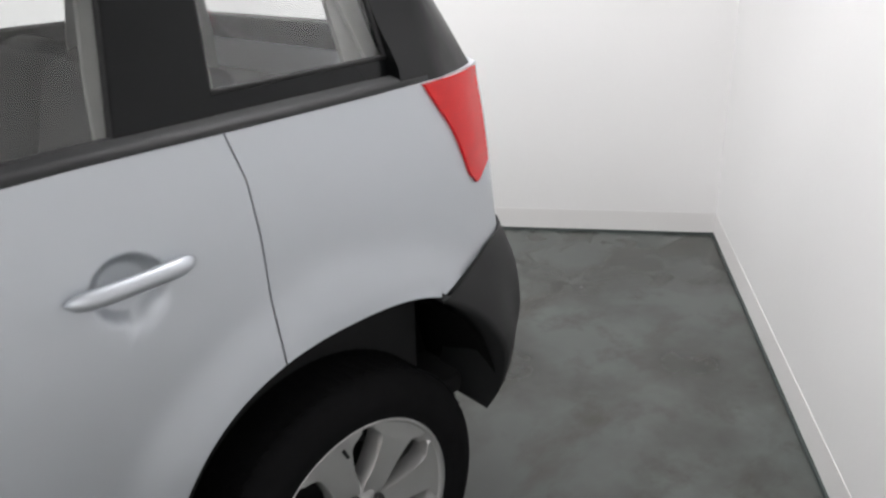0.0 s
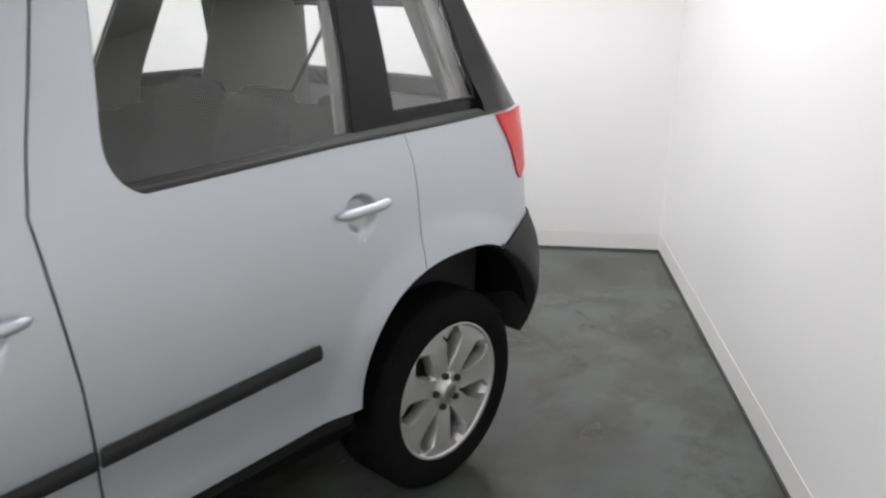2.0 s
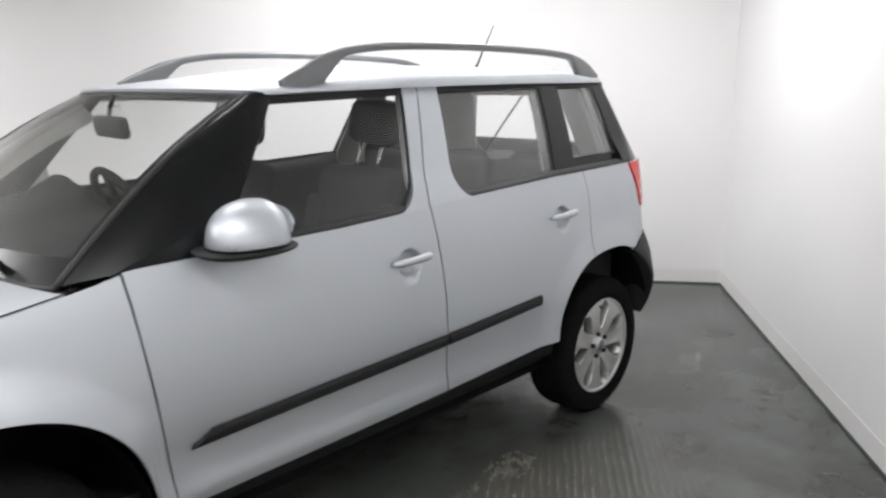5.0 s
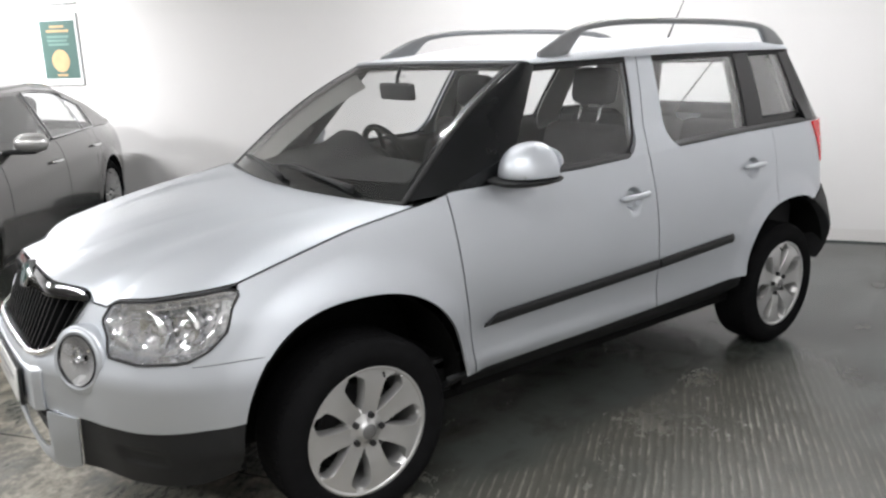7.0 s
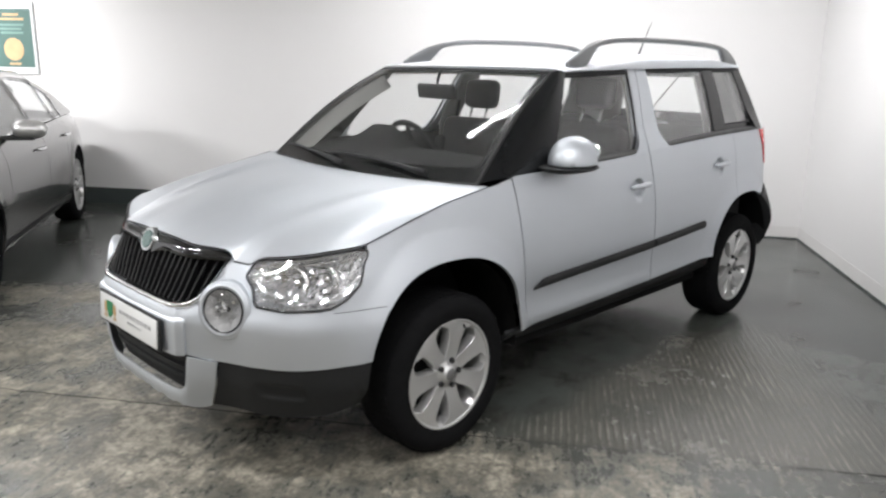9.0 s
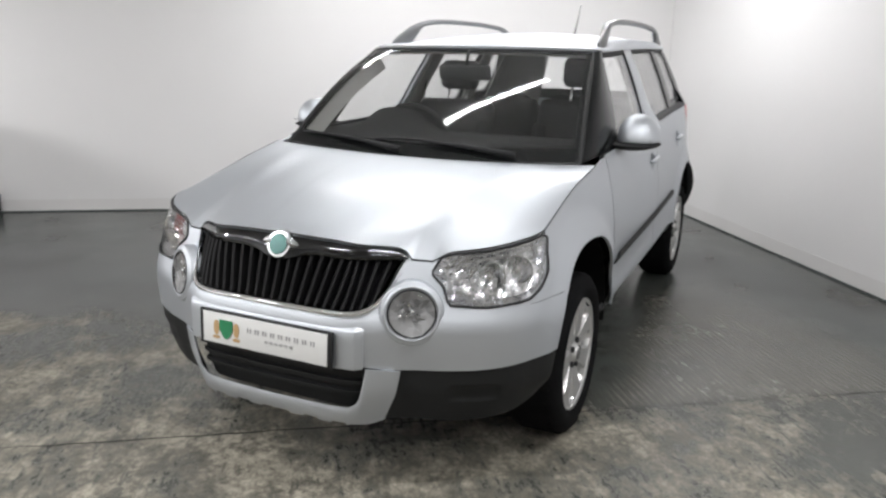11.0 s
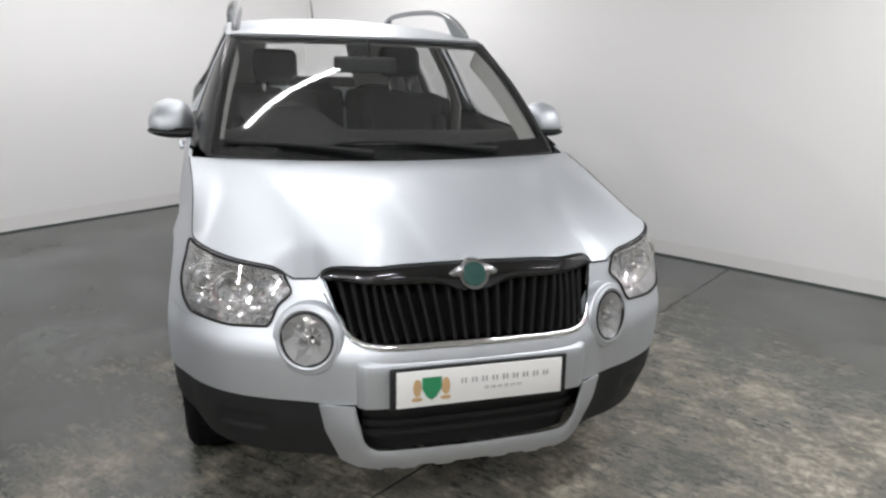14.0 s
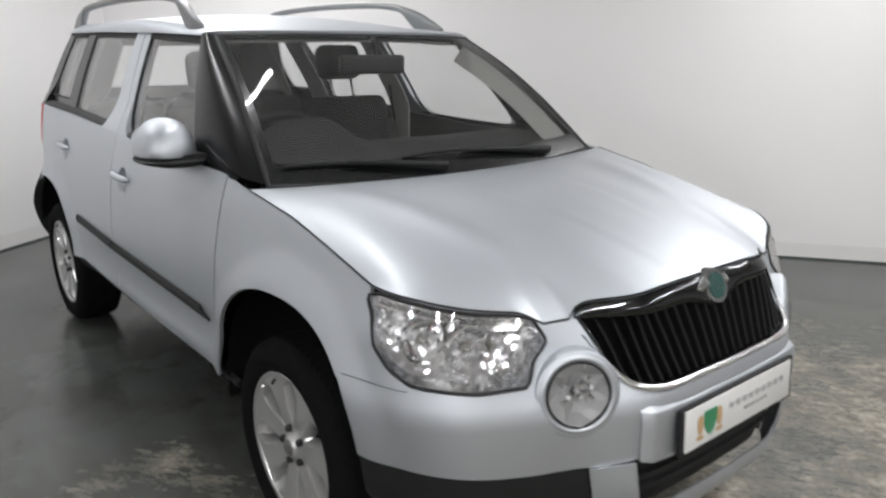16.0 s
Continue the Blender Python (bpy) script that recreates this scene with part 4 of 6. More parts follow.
P = panel(const(float(sx(-0.33))), const(float(sx(-2.16))), const(0.325), lambda s: sill(px(s)) - 0.004, 30, 6, -0.022)
P[..., 1] -= 0.9 * np.clip(0.40 - P[..., 2], 0, 1)
both("side_skirt", P, BLACK_PLASTIC, label="black side skirt", solid=0.02)

# tail lamps
P = panel(lambda z: sx(np.interp(z, [0.95, 0.97, 1.06, 1.18], [-2.985, -2.960, -2.922, -2.836])), const(float(sx(-3.07))), lambda s: np.interp(px(s), [-3.07, -3.0, -2.94], [0.97, 0.945, 0.945]), lambda s: belt(px(s)) - 0.003, 14, 10, 0.006)
both("tail_lamp", P, RED_LENS, label="red tail lamp", solid=0.02)

# rub strips
def strip_mid(s):
    return np.interp(px(s), [-2.02, -1.49, -0.47], [0.670, 0.644, 0.606])


for nm, a0, a1 in (("rub_strip", -0.490, -1.475), ("rub_strip", -1.487, -2.043)):
    P = panel(lambda z: sx(a0 - 1.3 * np.clip(z - 0.586, 0, 0.06) * (a0 > -1)), const(float(sx(a1))), lambda s: strip_mid(s) - 0.024, lambda s: strip_mid(s) + 0.021, 40, 6, 0.004)
    k = np.array([0, 0.8, 1, 1, 0.8, 0])[None, :]
    P[..., 1] += 0.010 * k
    both(nm, P, BLACK_PLASTIC, label="black plastic rub strip", solid=0.012)

# door handles in their recesses
for x0, z0 in HANDLES:
    for sg in (1, -1):
        hd = new("door_handle")
        hd.parent = car
        a = np.linspace(-0.092, 0.092, 18)
        bow = 0.007 + 0.014 * (1 - (np.abs(a) / 0.092) ** 4)
        p = skin(sx(x0 - a), z0 + 0.004 * a / 0.092, 0.0) + np.stack([0 * a, bow, 0 * a], -1)
        if sg < 0:
            p = mirrored(p)
        v, f = tube(p, 0.0135 * np.power(np.clip(1.06 - (np.abs(a) / 0.092) ** 6, 0.05, 1), 0.5), 12, False, 1.0, (0, 1, 0))
        link("grip", v, f, SILVER, hd, "silver door grip")

# ---- greenhouse ----
def gy(x, z):
    d = z - 1.12
    return 0.772 - 0.36 * d - 0.22 * d * d - 0.006 * smoothstep(2.2, 2.9, -x)


def side(x, z, out=0.0):
    x, z = np.asarray(x, float), np.asarray(z, float)
    return np.stack([x, gy(x, z) + out, z], -1)


def win_top(x):
    return np.interp(-x, [0.9, 1.5, 2.2, 2.9], [1.488, 1.512, 1.528, 1.535])


def corner_round(z, zc, r):
    """How far an upright edge draws in below zc, for a rounded corner of radius r."""
    d = np.clip((zc - z) / r, 0, 0.999)
    return r * (1 - np.sqrt(1 - d * d))


def f_front(z):
    return np.interp(z, [1.08, 1.50], [-0.64, -0.955])


def f_rear(z):
    return -1.385 - 0.125 * (z - 1.10) / 0.40 + corner_round(z, 1.22, 0.12) * 1.0


def r_front(z):
    return -1.60 - 0.095 * (z - 1.13) / 0.38 - corner_round(z, 1.225, 0.095)


def r_rear(z):
    return -2.262 - 0.095 * (z - 1.16) / 0.36


def q_front(z):
    return -2.42 - 0.07 * (z - 1.16) / 0.36


def q_rear(z):
    return np.interp(z, [1.17, 1.21, 1.53], [-2.78, -2.795, -2.795])


def d_rear(z):
    return np.interp(z, [1.17, 1.53], [-2.90, -2.865])


LOW = lambda x: belt(x) - 0.004


def flush(x, z, out=0.0):
    """The window frames' surface, swelling out to the body at the belt line."""
    x, z = np.asarray(x, float), np.asarray(z, float)
    d = skin(sx(x), belt(x), 0.0)[..., 1] - 0.002 - gy(x, belt(x))
    return np.stack([x, gy(x, z) + out + d * (1 - smoothstep(-0.01, 0.14, z - belt(x))), z], -1)


for nm, l, r, out, mt, lab in (("side_window", f_front, f_rear, -0.008, WINDOW, "front door window"),
                               ("side_window", r_front, r_rear, -0.008, TINTED, "rear door window"),
                               ("quarter_window", q_front, q_rear, -0.006, TINTED, "rear quarter window")):
    rise = 0.048 if nm == "quarter_window" else 0.014
    P = panel(l, r, lambda x: belt(x) + rise, lambda x: win_top(x) - 0.010, 24, np.linspace(0, 1, 34) ** 1.9, out, side)
    for sg in (1, -1):
        Q = P if sg > 0 else mirrored(P)
        edge = np.concatenate([Q[:, -1], Q[-1, ::-1][1:], Q[::-1, 0][1:], Q[0, :][1:-1]]).copy()
        Q = Q.copy()
        Q[:, 0, 2] -= 0.03
        w = link(nm, *grid(Q, sg < 0), mt, car, lab, True, 0.004)
        v, f = tube(edge, 0.006, 6, True, 1.0, (0, 1, 0))
        link("window_seal", v, f, SEAL, w, "black rubber window seal")

P = panel(f_rear, lambda z: b_seam(z) + 0.003, LOW, lambda x: win_top(x) + 0.012, 6, np.linspace(0, 1, 40) ** 1.8, 0.002, flush)
both("door_frame", P, SILVER, label="silver door frame post", solid=0.03)
P = panel(lambda z: b_seam(z) - 0.003, r_front, LOW, lambda x: win_top(x) + 0.012, 6, np.linspace(0, 1, 40) ** 1.8, 0.002, flush)
both("door_frame", P, SILVER, label="silver door frame post", solid=0.03)
P = panel(lambda z: r_rear(z), lambda z: q_front(z), LOW, lambda x: win_top(x) + 0.01, 6, 12, 0.0, side)
both("rear_pillar", P, GLOSS_BLACK, label="gloss black rear pillar", solid=0.03)
P = panel(lambda z: q_rear(z), lambda z: d_rear(z), LOW, lambda x: win_top(x) + 0.01, 6, 12, 0.0, flush)
Pd = P.copy()
# carry the pillar round to the tailgate window
extra = []
lean = np.linspace(0, 1, 12)
for k, xx in enumerate((-2.95, -3.00, -3.05, -3.09)):
    g = skin(np.full(12, float(sx(xx))), np.full(12, 1.174), -0.010)
    g[:, 2] = P[-1, :, 2]
    g[:, 0] += (0.05 + 0.03 * k) * lean
    g[:, 1] += gy(-2.9, g[:, 2]) - gy(-2.9, 1.174)
    extra.append(g)
Pd = np.concatenate([P, np.array(extra)])
both("tail_pillar", Pd, GLOSS_BLACK, label="gloss black tail pillar", solid=0.03)
P = panel(lambda z: q_front(z) + 0.01, lambda z: q_rear(z) - 0.01, LOW, lambda x: belt(x) + 0.052, 8, 4, -0.002, side)
both("window_base", P, GLOSS_BLACK, label="black panel under the quarter window", solid=0.02)
# trim above the windows
P = panel(const(-0.93), const(-2.90), lambda x: win_top(x) - 0.004, lambda x: win_top(x) + 0.016, 40, 4, 0.0, side)
both("window_trim", P, SEAL, label="black trim over the windows", solid=0.03)

for x0, x1 in ((-0.64, -1.405), (-1.585, -2.86)):
    P = panel(const(x0), const(x1), lambda x: belt(x) + 0.001, lambda x: belt(x) + 0.018, 30, 5, 0.0, flush)
    P[:, 3, 1] -= 0.010
    P[:, 4, 1] = gy(P[:, 4, 0], P[:, 4, 2]) - 0.012
    both("belt_trim", P, SEAL, label="black weather strip", solid=0.008)
# Black strips added behind the door gaps, the gaps' shade put into colour
for lo_, mid in ((0.43, b_seam), (0.45, r_seam), (0.43, lambda z: -0.368 - 0.07 * (1.08 - z) / 0.65)):
    P = panel(lambda z: sx(mid(z) + 0.03), lambda z: sx(mid(z) - 0.03), lambda s: np.maximum(lo_, arch(px(s), ARCH_R) + 0.02), lambda s: belt(px(s)) - 0.02, 5, 16, -0.016)
    both("door_jamb", P, SEAL, label="dark door jamb", solid=0.004)

# windscreen
def screen(u, v, out=0.0):
    """u: -1 to 1 across, v: 0 at the cowl, 1 at the roof."""
    u, v = np.asarray(u, float), np.asarray(v, float)
    yb, yt = 0.722, 0.588
    y = u * (yb + (yt - yb) * v)
    x = (-0.165 - 0.068 * u ** 2 - 0.004 * u ** 6) * (1 - v) + (-0.797 - 0.016 * u ** 2 - 0.058 * u ** 6) * v
    z = (1.026 + 0.026 * u ** 2) * (1 - v) + (1.503 - 0.006 * u ** 2) * v + 0.040 * np.sin(np.pi * v)
    return np.stack([x - 0.0 * v, y, z + out], -1)


U, V = np.meshgrid(np.linspace(-1, 1, 30), np.linspace(0, 1, 18), indexing="ij")
W = screen(U, V)
ws = link("windscreen", *grid(W, True), SCREEN, car, "clear windscreen", True, 0.005)
edge = np.concatenate([W[:, -1], W[-1, ::-1][1:], W[::-1, 0][1:], W[0, :][1:-1]])
v, f = tube(edge, 0.010, 6, True, 1.0, (0.6, 0, 0.8))
link("screen_seal", v, f, SEAL, ws, "black windscreen seal")
for nm, ua, ub, va, vb in (("screen_border", -1, 1, 0.0, 0.105), ("screen_border", -1, 1, 0.965, 1.0), ("screen_border", -1, -0.955, 0.106, 0.964), ("screen_border", 0.955, 1, 0.106, 0.964)):
    U, V = np.meshgrid(np.linspace(ua, ub, 24), np.linspace(va, vb, 14), indexing="ij")
    link(nm, *grid(screen(U, V, 0.0025), True), GLOSS_BLACK, ws, "black printed glass border", True, 0.001)
# A pillars: between windscreen and door window, over the mirror's triangle
vv = np.linspace(0, 1, 18)
a = screen(np.full(18, 1.0), vv, 0.004)
zz = np.interp(vv, [0, 1], [1.075, 1.500])
d = side(np.where(zz < 1.08, -0.64, f_front(zz)), zz, 0.004)
c = (a + d) / 2 + np.array([0.035, 0.028, 0.02])
rows = []
for t in np.linspace(0, 1, 9):
    rows.append((1 - t) ** 2 * a + 2 * t * (1 - t) * c + t * t * d)
both("a_pillar", np.array(rows), GLOSS_BLACK, label="gloss black windscreen pillar", solid=0.03)
P = panel(const(-0.345), const(-0.655), lambda x: belt(x) - 0.008, lambda x: np.interp(x, [-0.655, -0.345], [1.17, 1.078]), 10, 5, 0.004, side)
both("mirror_triangle", P, GLOSS_BLACK, label="black mirror mounting", solid=0.02)

# roof
def roof(xf, yf):
    """xf: 0 front edge to 1 rear, yf: -1 to 1 across, down to the windows' trim."""
    xf, yf = np.asarray(xf, float), np.asarray(yf, float)
    a = np.abs(yf)
    x0 = -0.797 - 0.070 * np.clip(a * 1.05, 0, 1) ** 2 - 0.06 * smoothstep(0.9, 1.0, a)
    x = x0 + (-2.945 + 0.075 * smoothstep(0.55, 1.0, a) - x0) * xf
    edge = win_top(x) + 0.010
    crown = 1.511 + 0.098 * np.power(np.sin(np.clip(xf / 0.55, 0, 1) * math.pi / 2), 0.75) - 0.02 * smoothstep(0.85, 1.0, xf)
    sh = 0.9
    y_e = gy(x, edge) + 0.003
    top = crown - 0.030 * smoothstep(0, 0.12, xf) * (a / sh) ** 2 - 0.006 * a ** 2
    e2 = crown - 0.030 * smoothstep(0, 0.12, xf) - 0.005
    t = np.clip((a - sh) / (1 - sh), 0, 1) * math.pi / 2
    y = np.where(a < sh, a / sh * 0.562, 0.562 + (y_e - 0.562) * np.sin(t))
    z = np.where(a < sh, top, e2 + (edge - e2) * (1 - np.cos(t)))
    return np.stack([x, np.sign(yf) * y, z], -1)


yfs = np.unique(np.concatenate([np.linspace(-0.9, 0.9, 25), np.linspace(0.9, 1, 9), -np.linspace(0.9, 1, 9)]))
U, V = np.meshgrid(np.linspace(0, 1, 46), yfs, indexing="ij")
R = roof(U, V)
link("roof", *grid(R), SILVER, car, "silver roof", True, 0.012)
# tailgate window and frame round it
for z0, z1, y0, mt, nm, hole in ((1.16, 1.56, 0.58, GLOSS_BLACK, "tailgate_frame", True), (1.22, 1.49, 0.50, TINTED, "tailgate_window", False)):
    def tx(z):
        return -3.08 + 0.19 * (z - 1.16) / 0.40
    if hole:
        v, f = [], []
        for (ya, yb_, za, zb_) in ((-y0, y0, 1.16, 1.23), (-0.52, 0.52, 1.48, 1.555), (-0.54, -0.49, 1.23, 1.48), (0.49, 0.54, 1.23, 1.48)):
            n = len(v)
            v += [(tx(za), ya, za), (tx(za), yb_, za), (tx(zb_), yb_, zb_), (tx(zb_), ya, zb_)]
            f.append((n, n + 1, n + 2, n + 3))
    else:
        v = [(tx(z0), -y0, z0), (tx(z0), y0, z0), (tx(z1), y0, z1), (tx(z1), -y0, z1)]
        f = [(0, 1, 2, 3)]
    link(nm, v, f, mt, car, "", False, 0.02 if hole else 0.005)

# roof rails: one bar each, with wedge-shaped ends that run out on the roof
def roof_height(x, y):
    x0 = -0.86
    return float(roof(np.array((x - x0) / (-2.90 - x0)), np.array(min(0.9, y / 0.562 * 0.9)))[2])


for sg in (1, -1):
    rail = new("roof_rail")
    rail.parent = car
    xs = np.concatenate([np.linspace(-1.01, -1.46, 26), np.linspace(-1.52, -2.50, 14), np.linspace(-2.54, -2.885, 18)])
    top = curve_through([(-1.01, 1.548), (-1.09, 1.586), (-1.21, 1.636), (-1.37, 1.670), (-1.60, 1.688), (-2.05, 1.696), (-2.45, 1.690), (-2.66, 1.674), (-2.79, 1.642), (-2.885, 1.588)], 400)[1]
    zt = np.interp(-xs, -top[:, 0], top[:, 1])
    mid = 0.548 + 0.026 * (1 - smoothstep(1.05, 1.32, -xs))
    on = np.array([roof_height(x, y) for x, y in zip(xs, mid)]) - 0.008
    gap = smoothstep(1.14, 1.30, -xs) * (1 - smoothstep(2.64, 2.74, -xs))
    zb = np.minimum(on + (zt - 0.030 - on) * gap, zt - 0.006)
    wid = np.interp(-xs, [1.01, 1.08, 1.25, 1.45, 2.6, 2.885], [0.006, 0.016, 0.022, 0.018, 0.018, 0.012])
    ang = np.linspace(0, 2 * math.pi, 14, endpoint=False)
    cs, sn = np.sign(np.cos(ang)) * np.abs(np.cos(ang)) ** 0.7, np.sign(np.sin(ang)) * np.abs(np.sin(ang)) ** 0.7
    P = np.stack([np.broadcast_to(xs[:, None], (len(xs), 14)), sg * (mid[:, None] + wid[:, None] * cs), (zt + zb)[:, None] / 2 + (zt - zb)[:, None] / 2 * sn], -1)
    P = np.concatenate([P, P[:, :1]], 1)
    v, f = grid(P, sg > 0)
    f += [tuple(range(14)), tuple((len(xs) - 1) * 15 + k for k in range(14))[::-1]]
    link("bar", v, f, RAIL, rail, "dark grey roof rail")
v, f = tube([(-2.60, 0, 1.585), (-2.625, 0, 1.63), (-2.76, 0, 1.84)], [0.012, 0.006, 0.002], 8)
link("aerial", v, f, BLACK_PLASTIC, car, "thin black roof aerial")

# door mirrors
for sg in (1, -1):
    mi = new("door_mirror")
    mi.parent = car
    b = bmesh.new()
    bmesh.ops.create_uvsphere(b, u_segments=32, v_segments=20, radius=1.0)
    for q in b.verts:
        x, y, z = q.co
        k = (abs(x) ** 2.4 + abs(y) ** 2.4 + abs(z) ** 2.4) ** (-1 / 2.4)
        x, y, z = x * k, y * k, z * k
        q.co = (-0.705 + (0.136 if x > 0 else 0.085) * x, sg * (0.867 + 0.094 * y), 1.120 + (0.116 if z > 0 else 0.012) * z * (1 - 0.16 * max(y, 0) ** 2))
    bmesh.ops.recalc_face_normals(b, faces=b.faces)
    part("mirror_cap", b, SILVER, mi, "silver mirror cap")
    b = bmesh.new()
    bmesh.ops.create_uvsphere(b, u_segments=28, v_segments=12, radius=1.0)
    for q in b.verts:
        x, y, z = q.co
        q.co = (-0.684 + 0.140 * x, sg * (0.850 + 0.116 * math.copysign(abs(y) ** 0.7, y)), 1.104 + (0.014 if z > 0 else 0.030 - 0.014 * max(y, 0)) * z)
    part("mirror_base", b, BLACK_PLASTIC, mi, "black mirror base")
    P = np.array([[(-0.62, 0.745, 1.09), (-0.62, 0.745, 1.125)], [(-0.63, 0.80, 1.093), (-0.63, 0.80, 1.125)], [(-0.63, 0.87, 1.098), (-0.63, 0.87, 1.125)]])
    link("mirror_arm", *grid(P if sg > 0 else mirrored(P)), BLACK_PLASTIC, mi, "", True, 0.06)
    v, f = tube([(-0.592, sg * y, 1.128 - 0.10 * (y - 0.83) ** 2) for y in np.linspace(0.85, 0.945, 8)], 0.007, 8)
    link("indicator", v, f, CLEAR, mi, "clear indicator strip")
    th = np.linspace(0, 2 * math.pi, 25)[:-1]
    v = [(-0.776, sg * (0.866 + 0.078 * math.cos(t)), 1.168 + 0.044 * math.sin(t)) for t in th]
    link("mirror_glass", v, [tuple(range(24))], CHROME, mi, "mirror glass", False, 0.003)

# wipers and cowl
U, V = np.meshgrid(np.linspace(-0.98, 0.98, 24), np.linspace(0, 1, 4), indexing="ij")
y = U * 0.70
P = np.stack([-0.140 - 0.082 * U ** 2 - 0.10 * V, y, 1.018 + 0.022 * U ** 2 - 0.012 * np.sin(V * 3)], -1)
link("scuttle", *grid(P), BLACK_PLASTIC, car, "black plastic scuttle panel", True, 0.01)
for y0, y1, v1 in ((0.42, -0.22, 0.10), (-0.08, -0.62, 0.07)):
    wp = new("wiper")
    wp.parent = car
    t = np.linspace(0, 1, 12)
    u_ = (y0 + (y1 - y0) * t) / 0.67
    p = screen(u_, 0.015 + v1 * np.sin(t * 2.2) * 0.9, 0.018)
    v, f = tube(p, 0.006, 6)
    link("blade", v, f, BLACK_PLASTIC, wp, "black wiper blade")
    q = screen(u_[:8], 0.012 + v1 * np.sin(t[:8] * 2.2) * 0.62, 0.035)
    v, f = tube(q, np.linspace(0.013, 0.006, 8), 6)
    link("arm", v, f, BLACK_PLASTIC, wp, "black wiper arm")

# ---- underbody and wheel wells ----
b = box(bmesh.new(), (2.05, 1.44, 0.20), pose(-1.28, 0, 0.37), 0.03)
box(b, (3.3, 1.02, 0.24), pose(-1.25, 0, 0.36), 0.03)
part("underbody", b, LINER, car, "dark underbody")
b = box(bmesh.new(), (0.46, 0.86, 0.30), pose(0.50, 0, 0.50), 0.03)
part("front_structure", b, LINER, car, "dark structure behind the bumper")
b = box(bmesh.new(), (0.42, 1.16, 0.40), pose(-2.86, 0, 0.62), 0.03)
part("rear_structure", b, LINER, car, "dark structure behind the rear bumper")
for c in (ARCH_F, ARCH_R):
    for sg in (1, -1):
        a = np.linspace(-0.12 if c == ARCH_F else -0.05, math.pi + (0.12 if c == ARCH_F else -0.12), 32)
        P = np.zeros((32, 3, 3))
        for j, (yy, gr) in enumerate(((0.50, 0.01), (0.78, 0.01), (0.835, 0.0))):
            P[:, j] = np.stack([c + (ARCH_RAD + gr) * np.cos(a), np.full(32, sg * yy), ARCH_Z + (ARCH_RAD + gr) * np.sin(a)], -1)
        v, f = grid(P, sg < 0)
        f.append(tuple(i * 3 for i in range(32)))
        link("wheel_well", v, f, LINER, car, "black wheel arch liner", True)


# ---- wheels ----
def road_wheel(name, m, parent, spokes=7, radius=0.325, rim=0.222):
    """A wheel that faces +y, its hub face at the origin."""
    w = new(name)
    w.parent = parent
    w.matrix_local = m
    tp = [(rim - 0.004, -0.19), (rim + 0.02, -0.20), (radius - 0.03, -0.205), (radius - 0.006, -0.19), (radius, -0.165), (radius, -0.03), (radius - 0.007, -0.006),
          (radius - 0.030, 0.012), (radius - 0.06, 0.016), (rim + 0.016, 0.010), (rim + 0.002, 0.000), (rim - 0.006, -0.012)]
    tyre = link("tyre", *lathe(tp, 72), RUBBER, w, "black rubber tyre")
    v, f = [], []
    for j in range(4):
        for i in range(72):
            a0 = 2 * math.pi * i / 72 + (0.02 if j % 2 else 0)
            da = 0.026
            ya = -0.170 + 0.040 * j
            n = len(v)
            for (aa, yy) in ((a0 - da, ya), (a0 + da, ya + 0.008), (a0 + da, ya + 0.034), (a0 - da, ya + 0.028)):
                for rr_ in (radius - 0.004, radius + 0.0016):
                    v.append((rr_ * math.cos(aa), yy, rr_ * math.sin(aa)))
            f += [(n + 1, n + 3, n + 5, n + 7), (n, n + 2, n + 3, n + 1), (n + 2, n + 4, n + 5, n + 3), (n + 4, n + 6, n + 7, n + 5), (n + 6, n, n + 1, n + 7)]
    link("tread", v, f, RUBBER, tyre, "", False)
    rp = [(rim - 0.03, -0.17), (rim - 0.022, -0.10), (rim - 0.020, -0.03), (rim - 0.012, -0.012), (rim - 0.004, -0.002), (rim + 0.004, 0.004), (rim + 0.006, -0.002), (rim - 0.001, -0.012)]
    link("rim", *lathe(rp, 64), ALLOY, w, "silver alloy rim")
    hub = [(0.0005, 0.002), (0.028, 0.002), (0.031, -0.002), (0.036, -0.012), (0.060, -0.016), (0.074, -0.020), (0.080, -0.045)]
    link("hub", *lathe(hub, 40), ALLOY, w, "alloy wheel centre")
    link("hub_cap", *lathe([(0.0005, 0.0065), (0.022, 0.006), (0.027, 0.002), (0.029, -0.003)], 32), HUB_CAP if spokes == 7 else ALLOY, w, "round hub cap")
    link("brake_disc", *lathe([(0.0005, -0.085), (0.15, -0.085), (0.15, -0.083), (0.06, -0.10)], 40), DARK_METAL, w, "dark brake disc")
    link("wheel_back", *lathe([(0.0005, -0.155), (rim - 0.025, -0.155)], 40), BLACK_PLASTIC, w, "")
    # one spoke, then shared
    rr = np.array([0.050, 0.068, 0.082, 0.092, 0.106, 0.124, 0.142, 0.160, 0.174, 0.182, 0.188, 0.193, rim - 0.006])
    if spokes == 7:
        wd = np.interp(rr, [0.05, 0.080, 0.092, 0.12, 0.155, 0.174, 0.182, 0.188, 0.193, rim - 0.006], [0.0235, 0.0335, 0.0310, 0.0330, 0.0385, 0.0440, 0.0490, 0.0600, 0.0790, 0.0960])
    else:
        wd = np.interp(rr, [0.05, 0.085, rim - 0.03, rim - 0.006], [0.012, 0.010, 0.011, 0.013])
    yv = np.interp(rr, [0.05, 0.10, 0.17, rim - 0.006], [-0.016, -0.009, -0.004, -0.003])
    P = np.zeros((len(rr), 7, 3))
